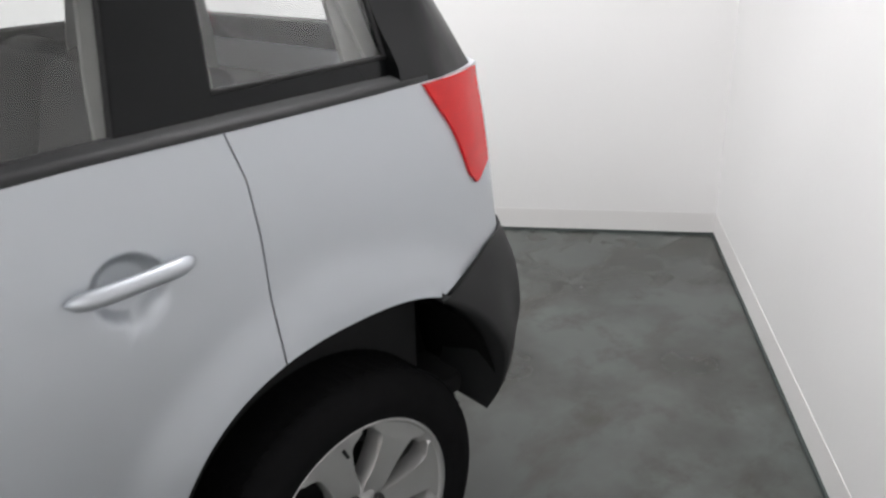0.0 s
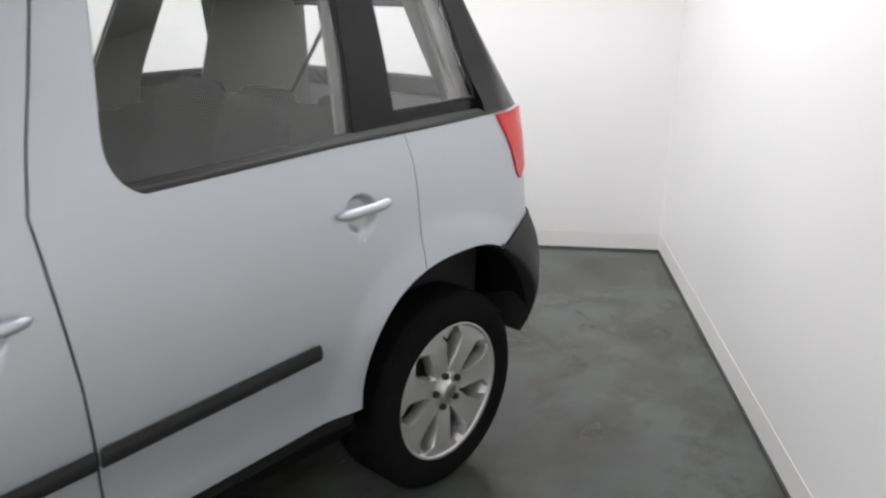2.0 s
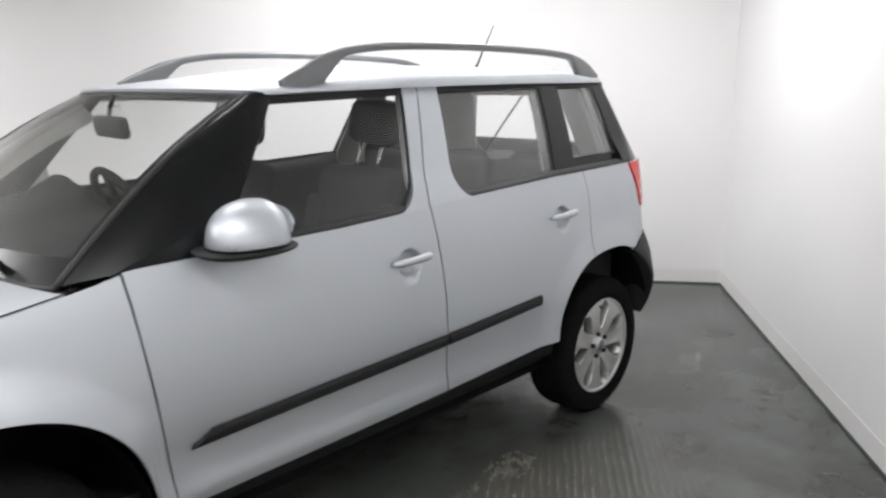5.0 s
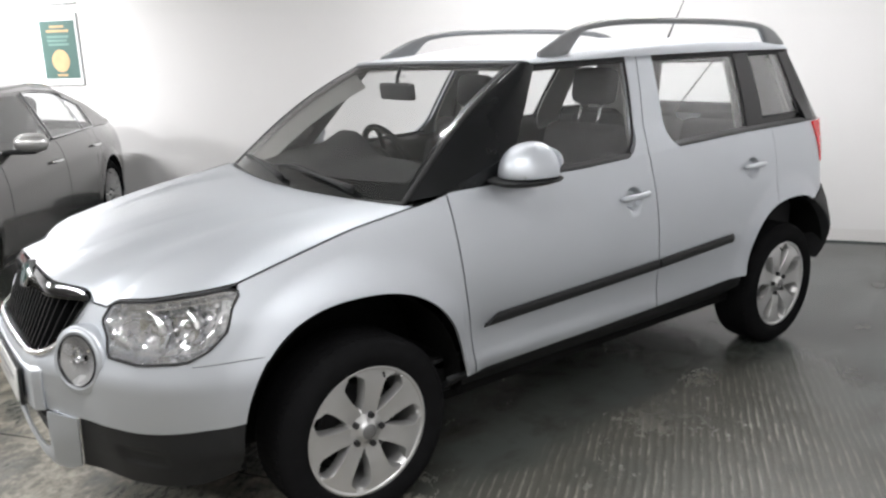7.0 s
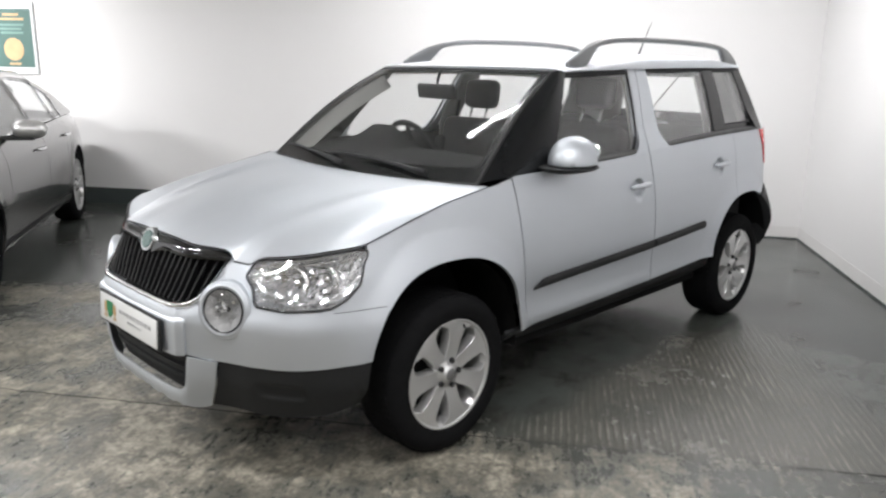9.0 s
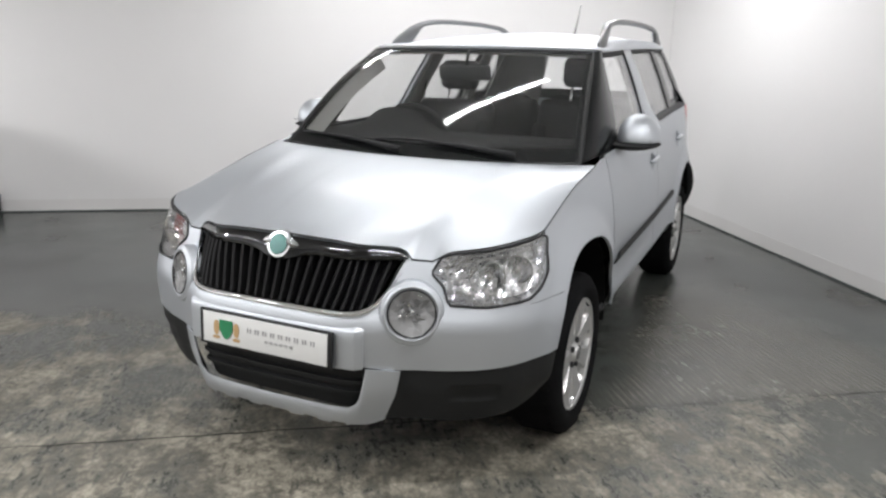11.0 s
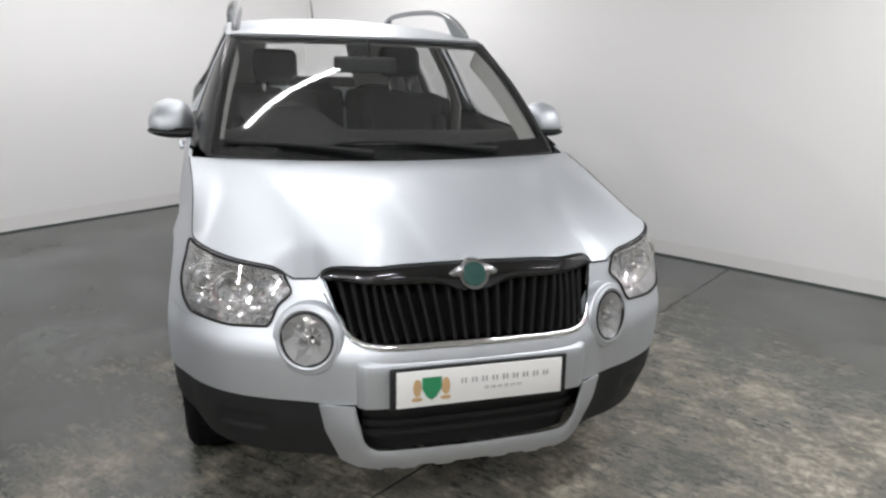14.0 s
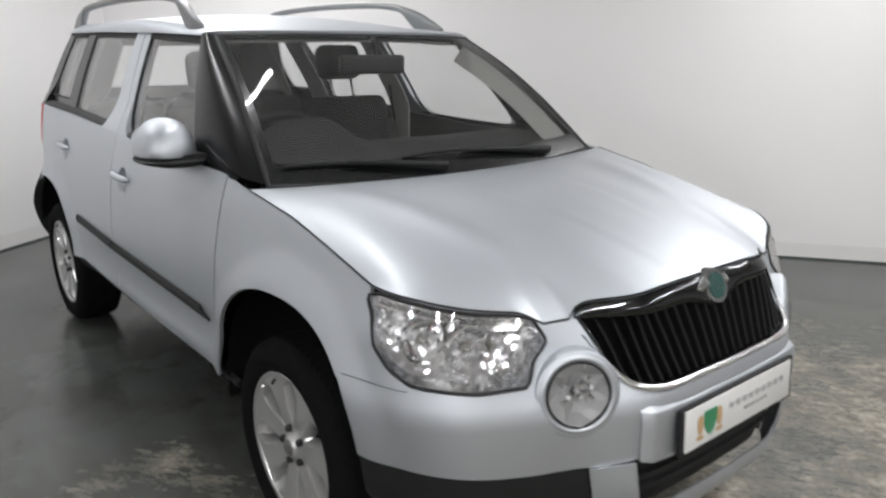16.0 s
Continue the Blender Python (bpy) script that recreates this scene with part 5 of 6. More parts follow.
    for i in range(len(rr)):
        for j, (fx, fy) in enumerate(((-1, -0.045), (-1.0, -0.007), (-0.92, -0.0005), (0, -0.003), (0.92, -0.0005), (1.0, -0.007), (1, -0.045))):
            P[i, j] = (wd[i] * fx, yv[i] + fy, rr[i])
    v, f = grid(P)
    me = None
    for k2 in range(spokes):
        if me is None:
            ob = link("spoke", v, f, ALLOY, w, "silver spoke")
            me = ob.data
            me.set_sharp_from_angle(angle=radians(28))
        else:
            ob = new("spoke", me)
            ob.parent = w
        ob.matrix_local = pose(0, 0, 0, 0, 360 * k2 / spokes + 6, 0)
    for k2 in range(5):
        a = 2 * math.pi * k2 / 5 + 0.3
        b = bmesh.new()
        bmesh.ops.create_cone(b, cap_ends=True, segments=6, radius1=0.0125, radius2=0.0115, depth=0.018, matrix=pose(0.054 * math.cos(a), -0.012, 0.054 * math.sin(a), -90, 0, 0))
        part("wheel_bolt", b, DARK_METAL, w, "dark wheel bolt")
    v, f = tube([(0.0, 0.004, rim - 0.016), (0.0, 0.018, rim - 0.028)], 0.004, 6)
    link("valve", v, f, BLACK_PLASTIC, w)
    return w


for wx in (0.0, -2.578):
    road_wheel("wheel", pose(wx, 0.825, 0.329, 0, 10.7 if wx else -17.7, 0), car)
    road_wheel("wheel", pose(wx, -0.825, 0.329, 0, 15, 180), car)

# ---- the silver car's cabin ----
for sg in (1, -1):
    xs = np.linspace(-0.42, -2.86, 30)
    P = np.array([[(x, sg * y, z) for y, z in ((min(0.79, float(skin(sx(x), belt(x))[1]) - 0.020), belt(x) - 0.012), (0.735, belt(x) - 0.006), (0.71, belt(x) - 0.05), (0.70, 0.85), (0.69, 0.42))] for x in xs])
    link("door_lining", *grid(P, sg > 0), DASH, car, "dark door lining", True, 0.01)
part("cabin_floor", box(bmesh.new(), (2.75, 1.44, 0.05), pose(-1.65, 0, 0.43), 0.01), FABRIC, car, "dark carpet")
# headliner
U, V = np.meshgrid(np.linspace(0.03, 0.97, 20), np.linspace(-0.88, 0.88, 16), indexing="ij")
P = roof(U, V) - np.array([0, 0, 0.035])
link("headliner", *grid(P, True), PALE_TRIM, car, "light grey headliner", True, 0.01)
# dashboard
ys = np.linspace(-0.70, 0.70, 36)
prof = [(-0.24, 1.00), (-0.34, 1.05), (-0.50, 1.085), (-0.66, 1.085), (-0.76, 1.045), (-0.80, 0.94), (-0.79, 0.80), (-0.72, 0.60), (-0.66, 0.50)]
P = np.zeros((len(ys), len(prof), 3))
for i, y in enumerate(ys):
    hump = 0.105 * math.exp(-(((y + 0.36) / 0.18) ** 4))
    mid = 0.03 * math.exp(-((y / 0.16) ** 4))
    for j, (x, z) in enumerate(prof):
        k = math.exp(-(((x + 0.66) / 0.11) ** 2)) if z > 0.9 else 0.0
        P[i, j] = (x - 0.03 * (abs(y) / 0.7) ** 2 - mid, y, z + hump * k)
link("dashboard", *grid(P, True), DASH, car, "dark grey dashboard", True, 0.02)
for yv in (-0.60, -0.10, 0.10, 0.60):
    b = bmesh.new()
    bmesh.ops.create_cone(b, cap_ends=True, segments=20, radius1=0.042, radius2=0.036, depth=0.02, matrix=pose(-0.80, yv, 0.93, 0, -80, 0))
    part("air_vent", b, GLOSS_BLACK, car, "round air vent")
part("centre_console", box(bmesh.new(), (0.75, 0.20, 0.30), pose(-1.15, 0, 0.58), 0.03), DASH, car, "dark centre console")
# steering wheel
sw = new("steering_wheel")
sw.parent = car
SW = pose(-0.90, -0.36, 1.045, 0, -64, 0)
ring = [SW @ Vector((0.187 * math.cos(a), 0.187 * math.sin(a), 0)) for a in np.linspace(0, 2 * math.pi, 40, endpoint=False)]
v, f = tube([tuple(p) for p in ring], 0.0165, 10, True, 1.0, tuple(SW.to_3x3() @ Vector((0, 0, 1))))
link("rim", v, f, DASH, sw, "black steering wheel rim")
b = bmesh.new()
bmesh.ops.create_cone(b, cap_ends=True, segments=28, radius1=0.085, radius2=0.065, depth=0.05, matrix=SW)
part("hub", b, DASH, sw)
for a in (0.15, math.pi - 0.15, -math.pi / 2):
    v, f = tube([tuple(SW @ Vector((r * math.cos(a), r * math.sin(a), -0.005))) for r in (0.06, 0.12, 0.18)], 0.016, 8, False, 0.5)
    link("spoke", v, f, DASH, sw)


def cushion(name, parent, size, m, mt, bev, label=""):
    b = box(bmesh.new(), size, None, bev, 4)
    for q in b.verts:
        fx, fy = q.co.x / size[0] * 2, q.co.y / size[1] * 2
        q.co.z += 0.012 * (1 - fx * fx) * (1 - fy * fy) * (1 if q.co.z > 0 else 0)
    bmesh.ops.transform(b, matrix=m, verts=b.verts)
    return part(name, b, mt, parent, label)


def front_seat(y, dx, hz=0.0):
    e = new("front_seat")
    e.parent = car
    cushion("seat_cushion", e, (0.50, 0.50, 0.14), pose(-1.22 + dx, y, 0.62, 0, -6, 0), FABRIC, 0.05, "dark fabric seat cushion")
    cushion("backrest", e, (0.62, 0.48, 0.13), pose(-1.545 + dx, y, 0.92, 0, -104, 0), FABRIC, 0.055, "dark fabric backrest")
    for k in (-0.21, 0.21):
        cushion("bolster", e, (0.46, 0.08, 0.10), pose(-1.49 + dx, y + k, 0.88, 0, -104, 0), FABRIC, 0.035)
    cushion("headrest", e, (0.17, 0.235, 0.10), pose(-1.66 + dx, y, 1.392 + hz, 0, -98, 0), FABRIC, 0.042, "dark headrest")
    for k in (-0.06, 0.06):
        v, f = tube([(-1.60 + dx, y + k, 1.18), (-1.655 + dx, y + k, 1.35 + hz)], 0.007, 8)
        link("headrest_post", v, f, CHROME, e, "chrome headrest post")


front_seat(0.36, 0.065)
front_seat(-0.36, 0.20, -0.03)
bench = new("rear_bench")
bench.parent = car
cushion("seat_cushion", bench, (0.48, 1.26, 0.15), pose(-2.15, 0, 0.64, 0, -5, 0), FABRIC, 0.05, "dark fabric rear seat cushion")
for y, wd_ in ((-0.42, 0.42), (0.0, 0.38), (0.42, 0.42)):
    cushion("backrest", bench, (0.62, wd_, 0.14), pose(-2.47, y, 0.88, 0, -105, 0), FABRIC, 0.05)
    cushion("headrest", bench, (0.12, 0.25, 0.09), pose(-2.55, y, 1.155, 0, -100, 0), FABRIC, 0.038)
# pillar trims
for sg in (1, -1):
    a = screen(np.full(12, 0.975), np.linspace(0.06, 0.99, 12), -0.03)
    d_ = screen(np.full(12, 0.955), np.linspace(0.06, 0.99, 12), -0.095)
    d_[:, 0] -= 0.055
    P = np.stack([a, d_])
    link("pillar_trim", *grid(P if sg > 0 else mirrored(P)), PALE_TRIM, car, "light grey windscreen pillar trim", True, 0.012)
    zz = np.linspace(0.75, 1.50, 10)
    for l, r, nm in ((lambda z: f_rear(np.maximum(z, 1.22)) - 0.02, lambda z: r_front(np.maximum(z, 1.2)) + 0.02, "pillar_trim"), (lambda z: r_rear(np.maximum(z, 1.2)) + 0.012, lambda z: q_front(np.maximum(z, 1.2)) - 0.03, "pillar_trim"), (lambda z: q_rear(np.maximum(z, 1.2)) + 0.06, lambda z: d_rear(np.maximum(z, 1.2)) - 0.05, "pillar_trim")):
        P = np.stack([side(l(zz), zz, -0.05), side((l(zz) + r(zz)) / 2, zz, -0.065), side(r(zz), zz, -0.05)])
        P[..., 1] = np.minimum(P[..., 1], 0.70)
        link(nm, *grid(P if sg > 0 else mirrored(P)), TRIM_GREY, car, "light grey pillar trim", True, 0.01)
    v, f = tube([(-1.55, sg * 0.615, 1.44), (-1.53, sg * 0.66, 1.1), (-1.50, sg * 0.685, 0.8)], 0.012, 6, False, 0.15, (0, 1, 0))
    link("seat_belt", v, f, SEAL, car, "black seat belt")
v, f = tube([(-2.60, 0.33, 1.50), (-2.60, 0.22, 1.37), (-2.60, 0.08, 1.20)], 0.010, 6, False, 0.15, (0, 1, 0))
link("seat_belt", v, f, SEAL, car, "black seat belt")
# wide inner trims beside the tailgate window
for sg in (1, -1):
    zz = np.linspace(0.92, 1.52, 8)
    P = np.array([[(x + 0.30 * max(0, z - 1.16), sg * (y - 0.30 * max(0, z - 1.16)), z) for z in zz] for x, y in ((-2.80, 0.70), (-2.88, 0.67), (-2.96, 0.58), (-3.01, 0.47), (-3.03, 0.40), (-3.06, 0.385))])
    link("tail_trim", *grid(P, sg < 0), TRIM_GREY, car, "light grey trim beside the tailgate window", True, 0.008)
# load cover and inner tail
part("load_cover", box(bmesh.new(), (0.50, 1.30, 0.02), pose(-2.85, 0, 1.06), 0.006), DASH, car, "dark load cover")
# inner mirror
im = new("inner_mirror")
im.parent = car
part("mirror_shell", box(bmesh.new(), (0.035, 0.285, 0.074), pose(-0.725, -0.015, 1.395, 0, 8, -6), 0.014, 3), DASH, im, "black inner mirror")
v, f = tube([(-0.715, 0, 1.42), (-0.72, 0, 1.46), (-0.74, 0, 1.50)], 0.008, 8)
link("mirror_stem", v, f, DASH, im)

# ---- the grey saloon beside it ----
GREY = mat("grey_paint", (0.125, 0.121, 0.117), 0.27, 0.75, 1.0, 0.04, 4.0)
RED_BOARD = mat("red_reflection_sheet", (0.34, 0.014, 0.022), 0.5, 0, 0, 0.45, 7)


def saloon(m):
    e = new("saloon_car")
    tagged(e, "dark grey four-door saloon parked nose out against the wall", "car")
    os_, op = curve_through([(0.86, 0.0), (0.84, 0.35), (0.74, 0.62), (0.52, 0.80), (0.2, 0.87), (-0.6, 0.885), (-1.6, 0.89), (-2.6, 0.885), (-3.2, 0.85), (-3.6, 0.76), (-3.80, 0.5), (-3.84, 0.0)], 500)
    ot = np.gradient(op, axis=0)
    ot /= np.linalg.norm(ot, axis=1)[:, None]
    x_of = lambda q: np.interp(q, os_, op[:, 0])
    s_of = lambda x: np.interp(-x, -op[:, 0], os_)
    pz, pv = [0.2, 0.35, 0.55, 0.75, 0.88, 0.96, 1.02], [0.06, 0.02, 0.0, 0.005, 0.03, 0.065, 0.11]
    AZ, AR, AC = 0.35, 0.375, (0.0, -2.84)

    def sk(q, z, out=0.0):
        q, z = np.asarray(q, float), np.asarray(z, float)
        off = np.interp(z, pz, pv) - out
        x, y = x_of(q), np.interp(q, os_, op[:, 1])
        tx_, ty_ = np.interp(q, os_, ot[:, 0]), np.interp(q, os_, ot[:, 1])
        for c_ in AC:
            off = off - 0.02 * (1 - smoothstep(0, 0.1, np.hypot(x - c_, z - AZ) - AR))
        return np.stack([x - ty_ * off, y + tx_ * off, z], -1)

    def ar(x, c_):
        d = np.abs(x - c_) / AR
        return np.where(d < 1, AZ + AR * np.sqrt(np.clip(1 - d * d, 0, 1)), -1)

    def low(q):
        x = x_of(q)
        return np.maximum(np.maximum(ar(x, 0.0), ar(x, -2.84)), 0.24)

    def top(q):
        return np.interp(-x_of(q), [-0.86, -0.5, 0.3, 0.75, 2.0, 3.0, 3.5, 3.84], [0.70, 0.80, 0.93, 0.965, 0.985, 1.005, 1.01, 1.0])

    def two(name, P, mt, label="", solid=0.012, parent=None):
        a_ = link(name, *grid(P), mt, parent or e, label, True, solid)
        b_ = link(name, *grid(mirrored(P), True), mt, parent or e, label, True, solid)
        return a_, b_

    for nm, x0, x1, n in (("front_wing", 0.70, -0.62, 60), ("front_door", -0.626, -1.70, 20), ("rear_door", -1.706, -2.62, 40), ("rear_wing", -2.626, -3.55, 50)):
        two(nm, panel(const(float(s_of(x0))), const(float(s_of(x1))), low, top, n, 14, 0.0, sk), GREY, "dark grey " + nm.replace("_", " "))
    for nm, q0, q1, mt in (("front_bumper", 0.0, float(s_of(0.705)), GREY), ("boot_end", float(s_of(-3.555)), float(os_[-1]), GREY)):
        P = panel(const(q0), const(q1), const(0.24), top, 14, 10, 0.0, sk)
        full = np.concatenate([mirrored(P)[::-1], P[1:]]) if q0 == 0.0 else np.concatenate([P, mirrored(P)[::-1][1:]])
        link(nm, *grid(full), mt, e, "", True, 0.012)
    P = panel(const(0.0), const(0.42), const(0.40), const(0.68), 12, 5, 0.004, sk)
    link("grille", *grid(np.concatenate([mirrored(P)[::-1], P[1:]])), MESH_BLACK, e, "black grille", True, 0.01)
    two("headlamp", panel(const(float(s_of(0.77))), const(float(s_of(0.36))), lambda q: 0.60 + 0.05 * smoothstep(0.6, 1.0, q), lambda q: np.minimum(0.76, top(q) - 0.02), 14, 5, 0.004, sk), REFLECTOR, "clear headlamp")
    # deck surfaces: bonnet, boot
    for nm, x0, x1 in (("bonnet", 0.86, -0.62), ("boot_lid", -3.05, -3.84)):
        xs = np.linspace(x0, x1, 24)
        P = np.zeros((24, 21, 3))
        for i, x in enumerate(xs):
            q = s_of(x)
            pe = sk(q, top(q))
            for j, t in enumerate(np.linspace(-1, 1, 21)):
                P[i, j] = (pe[0], pe[1] * t, pe[2] + 0.05 * (1 - t * t) * min(1, 4 * abs(x - (0.86 if nm == "bonnet" else -3.84))))
        link(nm, *grid(P), GREY, e, "", True, 0.01)
    # cabin: half widths and heights along x
    rz = lambda x: np.interp(-x, [0.55, 0.78, 1.08, 1.35, 1.9, 2.35, 2.9, 3.2], [0.99, 1.17, 1.35, 1.395, 1.415, 1.39, 1.21, 1.04])
    gy2 = lambda z: 0.80 - 0.48 * (z - 0.97) - 0.15 * (z - 0.97) ** 2
    sd = lambda x, z, out=0.0: np.stack([np.asarray(x, float), gy2(np.asarray(z, float)) + out, np.asarray(z, float)], -1)
    wl = lambda x: np.interp(-x, [0.6, 3.0], [0.975, 1.01])
    for l, r, lab in ((-0.70, -1.66, "front door window"), (-1.73, -2.42, "rear door window"), (-2.47, -2.74, "small rear window")):
        P = panel(const(l), const(r), wl, lambda x: np.maximum(rz(x) - 0.055, wl(x) + 0.01), 24, 8, 0.0, sd)
        for sg in (1, -1):
            Q = P if sg > 0 else mirrored(P)
            w_ = link("side_window", *grid(Q, sg < 0), TINTED, e, lab, True, 0.004)
            edge = np.concatenate([Q[:, -1], Q[-1, ::-1][1:], Q[::-1, 0][1:], Q[0, :][1:-1]])
            link("chrome_trim", *tube(edge, 0.006, 6, True, 1.0, (0, 1, 0)), CHROME, w_, "chrome window trim")
    # roof with pillars: the band above the windows, then across
    xs = np.linspace(-1.06, -2.45, 26)
    P = np.zeros((26, 19, 3))
    for i, x in enumerate(xs):
        for j, t in enumerate(np.linspace(-1, 1, 19)):
            z = rz(x) + 0.035 * (1 - t * t) - 0.05 * max(0, abs(t) - 0.9) / 0.1
            P[i, j] = (x, t * gy2(rz(x) - 0.06), z)
    link("roof", *grid(P), GREY, e, "dark grey roof", True, 0.012)
    for l, r in ((-0.56, -0.825), (-2.73, -3.22)):
        two("roof_pillar", panel(const(l), const(r), lambda x: np.minimum(np.maximum(wl(x), rz(x) - (0.062 if l > -2 else 1)), rz(x)), lambda x: rz(x), 12, 6, 0.004, sd), GREY, "dark grey roof pillar", 0.03)
    for nm, l, r in (("roof_side", -0.82, -2.75), ):
        two(nm, panel(const(l), const(r), lambda x: rz(x) - 0.057, lambda x: rz(x) + 0.002, 30, 4, 0.006, sd), GREY, "", 0.02)
    two("door_post", panel(const(-1.655), const(-1.735), wl, lambda x: rz(x) - 0.05, 3, 6, 0.004, sd), GLOSS_BLACK, "black door post", 0.02)
    for nm, x0, x1, z0, z1, mt in (("windscreen", -0.50, -1.06, 0.985, 1.375, SCREEN), ("rear_window", -3.15, -2.42, 1.04, 1.41, TINTED)):
        P = np.zeros((17, 10, 3))
        for i, t in enumerate(np.linspace(-1, 1, 17)):
            for j, k in enumerate(np.linspace(0, 1, 10)):
                z = z0 + (z1 - z0) * k + 0.02 * math.sin(math.pi * k)
                P[i, j] = (x0 + (x1 - x0) * k - (0.10 if nm == "windscreen" else -0.06) * t * t * (1 - k * 0.6), t * (gy2(z) - 0.03), z + 0.02 * (1 - t * t))
        link(nm, *grid(P, nm == "windscreen"), mt, e, "", True, 0.005)
        if nm == "windscreen":
            # Red sheet added behind the glass in place of a red reflection on it
            Q = P[1:-1, 1:8] + np.array([-0.06, 0, -0.02])
            link("reflection_sheet", *grid(Q, True), RED_BOARD, e, "red shade behind the windscreen", True, 0.006)
    part("cabin", box(bmesh.new(), (2.3, 1.40, 0.5), pose(-1.9, 0, 0.72), 0.04), FABRIC, e, "dark cabin")
    part("underbody", box(bmesh.new(), (3.9, 1.35, 0.30), pose(-1.5, 0, 0.36), 0.04), BLACK_PLASTIC, e, "dark underbody")
    for y in (-0.37, 0.37):
        cushion("front_seat", e, (0.70, 0.48, 0.14), pose(-1.85, y, 0.98, 0, -108, 0), FABRIC, 0.05)
    for x0, z0 in ((-1.50, 0.83), (-2.48, 0.86)):
        for sg in (1, -1):
            a = np.linspace(-0.10, 0.10, 12)
            p = sk(s_of(x0 - a), np.full(12, z0), 0.0) + np.stack([0 * a, 0.012 + 0.022 * (1 - (a / 0.10) ** 4), 0 * a], -1)
            link("door_handle", *tube(p if sg > 0 else mirrored(p), 0.012, 8, False, 1.0, (0, 1, 0)), CHROME, e, "chrome door handle")
    for sg in (1, -1):
        b = bmesh.new()
        bmesh.ops.create_uvsphere(b, u_segments=24, v_segments=14, radius=1.0)
        for q in b.verts:
            x, y, z = q.co
            q.co = (-0.83 + 0.085 * (x if x > 0 else 0.5 * x), sg * (0.98 + 0.115 * math.copysign(abs(y) ** 0.7, y)), 1.035 + 0.068 * z)
        part("door_mirror", b, ALLOY, e, "bright silver mirror cap")
        b = box(bmesh.new(), (0.10, 0.22, 0.03), pose(-0.83, sg * 0.90, 0.975), 0.012)
        part("mirror_base", b, BLACK_PLASTIC, e, "black mirror base")
    for c_ in AC:
        for sg in (1, -1):
            a = np.linspace(-0.1, math.pi + 0.1, 28)
            P = np.stack([np.stack([c_ + AR * np.cos(a), np.full(28, sg * yy), AZ + AR * np.sin(a)], -1) for yy in (0.55, 0.86)], 1)
            v, f = grid(P, sg < 0)
            f.append(tuple(i * 2 for i in range(28)))
            link("wheel_well", v, f, BLACK_PLASTIC, e, "")
            road_wheel("wheel", pose(c_, sg * 0.858, 0.339, 0, 11, 0 if sg > 0 else 180), e, 15, 0.335, 0.245)
    P = panel(const(float(s_of(-0.40))), const(float(s_of(-2.45))), const(0.27), const(0.31), 20, 3, 0.006, sk)
    two("sill_trim", P, BLACK_PLASTIC, "dark sill trim", 0.01)
    e.matrix_world = m
    return e


saloon(pose(1.535, -2.872, 0, 0, 0, 59.7))

# ---- poster in a hanging frame on the back wall ----
def wall_point(v, z, out):
    """A point on the back wall: v along it, out metres in front of it."""
    base = CORNER + DIR_BACK * (3.25 - v)
    p = base - OUT_BACK * out
    return Vector((p.x, p.y, z))


def wall_plate(name, v0, v1, z0, z1, out, thick, material, parent, label=""):
    pts = [wall_point(v, z, o) for o in (out, out + thick) for v, z in ((v0, z0), (v1, z0), (v1, z1), (v0, z1))]
    b = bmesh.new()
    vs_ = [b.verts.new(p) for p in pts]
    for q in ((0, 1, 2, 3), (4, 5, 6, 7), (0, 1, 5, 4), (1, 2, 6, 5), (2, 3, 7, 6), (3, 0, 4, 7)):
        b.faces.new([vs_[k] for k in q])
    bmesh.ops.recalc_face_normals(b, faces=b.faces)
    bmesh.ops.bevel(b, geom=list(b.edges), offset=min(0.003, thick * 0.3), segments=1, affect="EDGES")
    return part(name, b, material, parent, label, False)


POSTER_GREEN = mat("poster_green", (0.075, 0.14, 0.125), 0.4, 0, 0.2, 0.12, 6)
POSTER_GOLD = mat("poster_gold", (0.50, 0.36, 0.20), 0.4, 0, 0.2, 0.15, 12)
POSTER_PALE = mat("poster_pale", (0.16, 0.27, 0.24), 0.4, 0, 0.2, 0.1, 10)
FRAME_WHITE = mat("frame_white", (0.66, 0.69, 0.69), 0.25, 0, 0.3, 0.03, 8)
poster = new("poster")
tagged(poster, "green poster with a gold oval in a white hanging frame", "poster")
wall_plate("frame", -5.09, -4.57, 1.365, 2.11, 0.004, 0.016, FRAME_WHITE, poster, "white frame")
wall_plate("print", -5.062, -4.60, 1.435, 2.035, 0.0205, 0.002, POSTER_GREEN, poster, "green print")
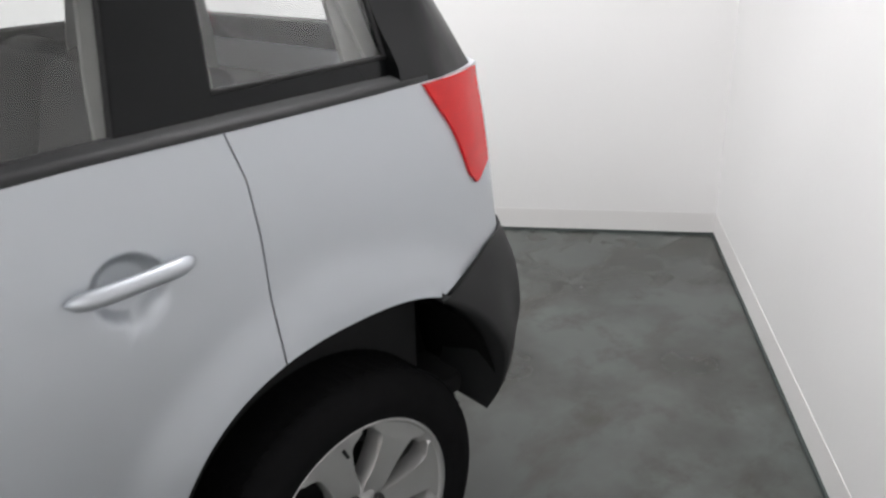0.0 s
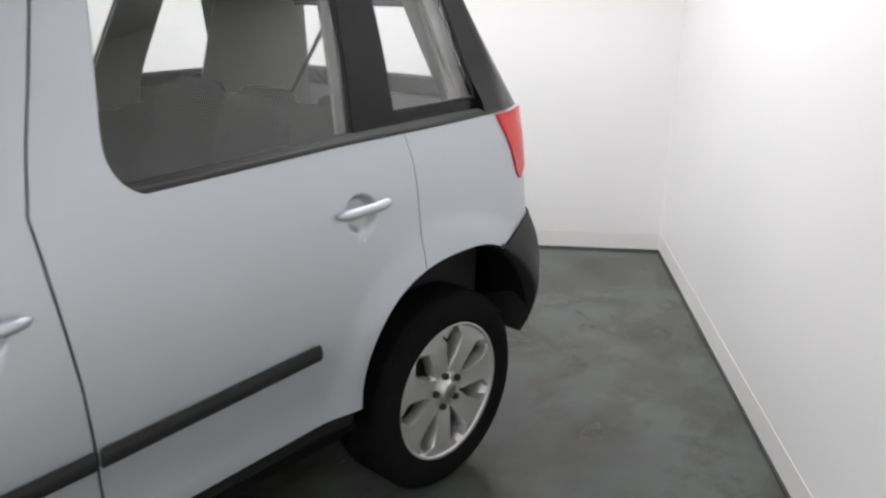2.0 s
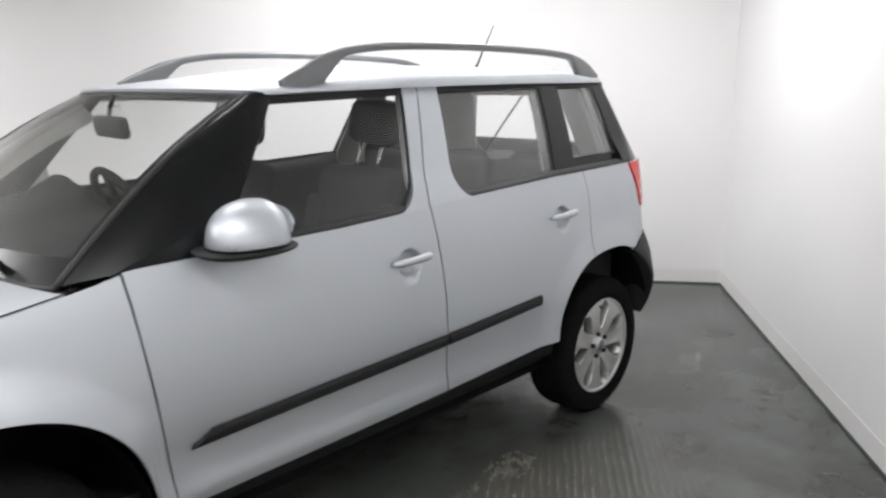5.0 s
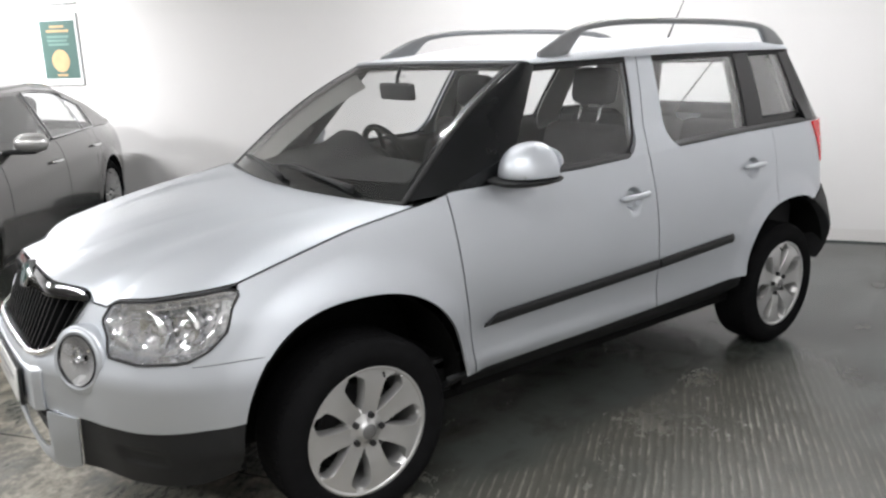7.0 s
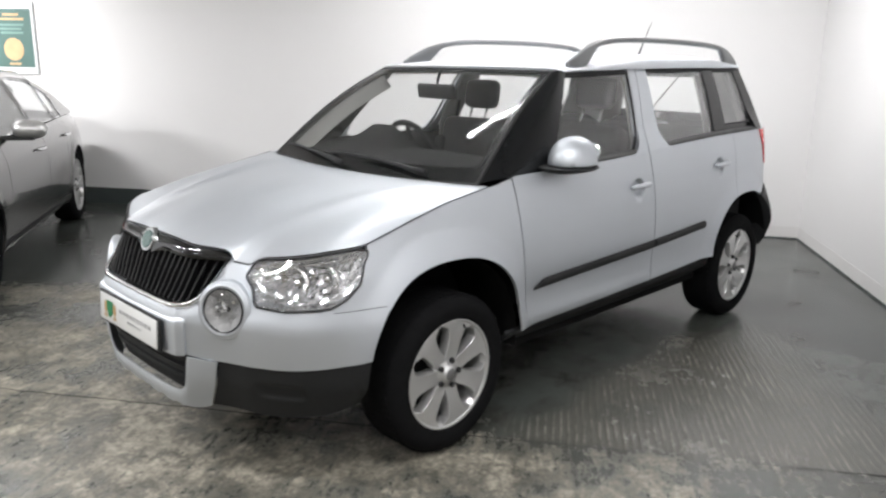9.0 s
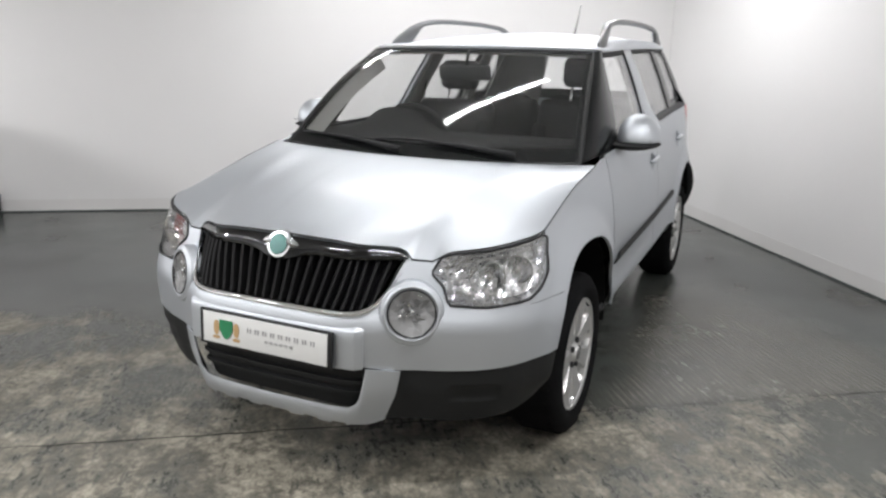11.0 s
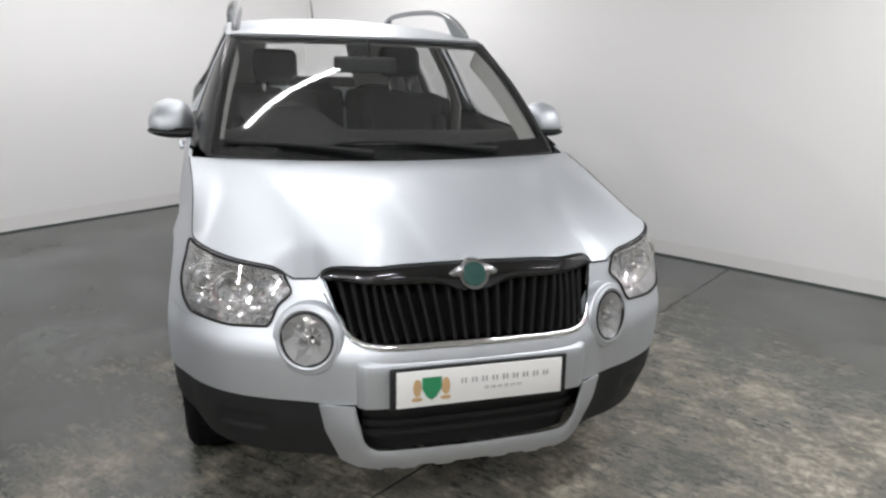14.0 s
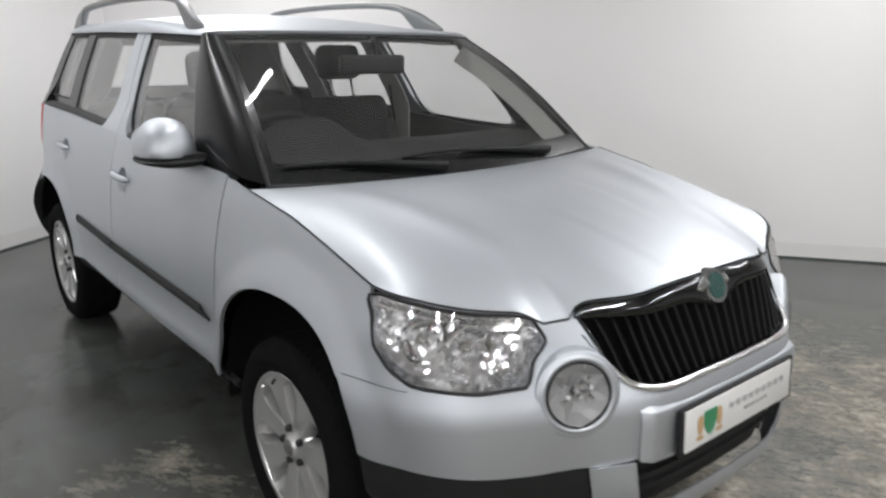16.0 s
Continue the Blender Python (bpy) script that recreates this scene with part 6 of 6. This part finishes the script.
wall_plate("hanging_rail", -5.12, -4.55, 2.205, 2.222, 0.006, 0.02, FRAME_WHITE, poster, "white hanging rail")
for v in (-4.98, -4.70):
    wall_plate("hanger", v, v + 0.006, 2.11, 2.21, 0.010, 0.004, FRAME_WHITE, poster)
b = bmesh.new()
n = 28
vs_ = [b.verts.new(wall_point(-4.83 + 0.118 * math.cos(2 * math.pi * k / n), 1.62 + 0.118 * math.sin(2 * math.pi * k / n), 0.0245)) for k in range(n)]
fc = b.faces.new(vs_)
r_ = bmesh.ops.extrude_face_region(b, geom=[fc])
bmesh.ops.translate(b, vec=-OUT_BACK * 0.002, verts=[g for g in r_["geom"] if isinstance(g, bmesh.types.BMVert)])
bmesh.ops.recalc_face_normals(b, faces=b.faces)
part("gold_oval", b, POSTER_GOLD, poster, "gold oval", False)
for z, v0, v1, mt in ((1.975, -4.93, -4.74, POSTER_GOLD), (1.93, -4.98, -4.68, POSTER_GOLD), (1.87, -4.98, -4.69, POSTER_PALE), (1.83, -4.98, -4.72, POSTER_PALE), (1.79, -4.97, -4.70, POSTER_PALE), (1.47, -4.90, -4.76, POSTER_GOLD)):
    wall_plate("print_bar", v0, v1, z - 0.012, z + 0.012, 0.0245, 0.0015, mt, poster)

# ---- joint across the floor ----
JOINT = mat("joint_dirt", (0.030, 0.030, 0.028), 0.8, 0, 0, 0.3, 20)
rng = random.Random(5)
E_U, E_V = Vector((math.cos(radians(35)), math.sin(radians(35)), 0)), Vector((-math.sin(radians(35)), math.cos(radians(35)), 0))
v, f = [], []
for k in range(121):
    t = -8.0 + 11.2 * k / 120
    off, wdt = 0.335 + rng.uniform(-0.006, 0.006), rng.uniform(0.001, 0.006)
    for d in (-wdt, wdt):
        p = E_U * (off + d) + E_V * t
        v.append((p.x, p.y, 0.0015))
    if k:
        f.append((2 * k - 2, 2 * k - 1, 2 * k + 1, 2 * k))
tagged(link("floor_joint", v, f, JOINT, None, "", False), "dark dirty joint across the concrete floor", "floor joint", kind="structure")
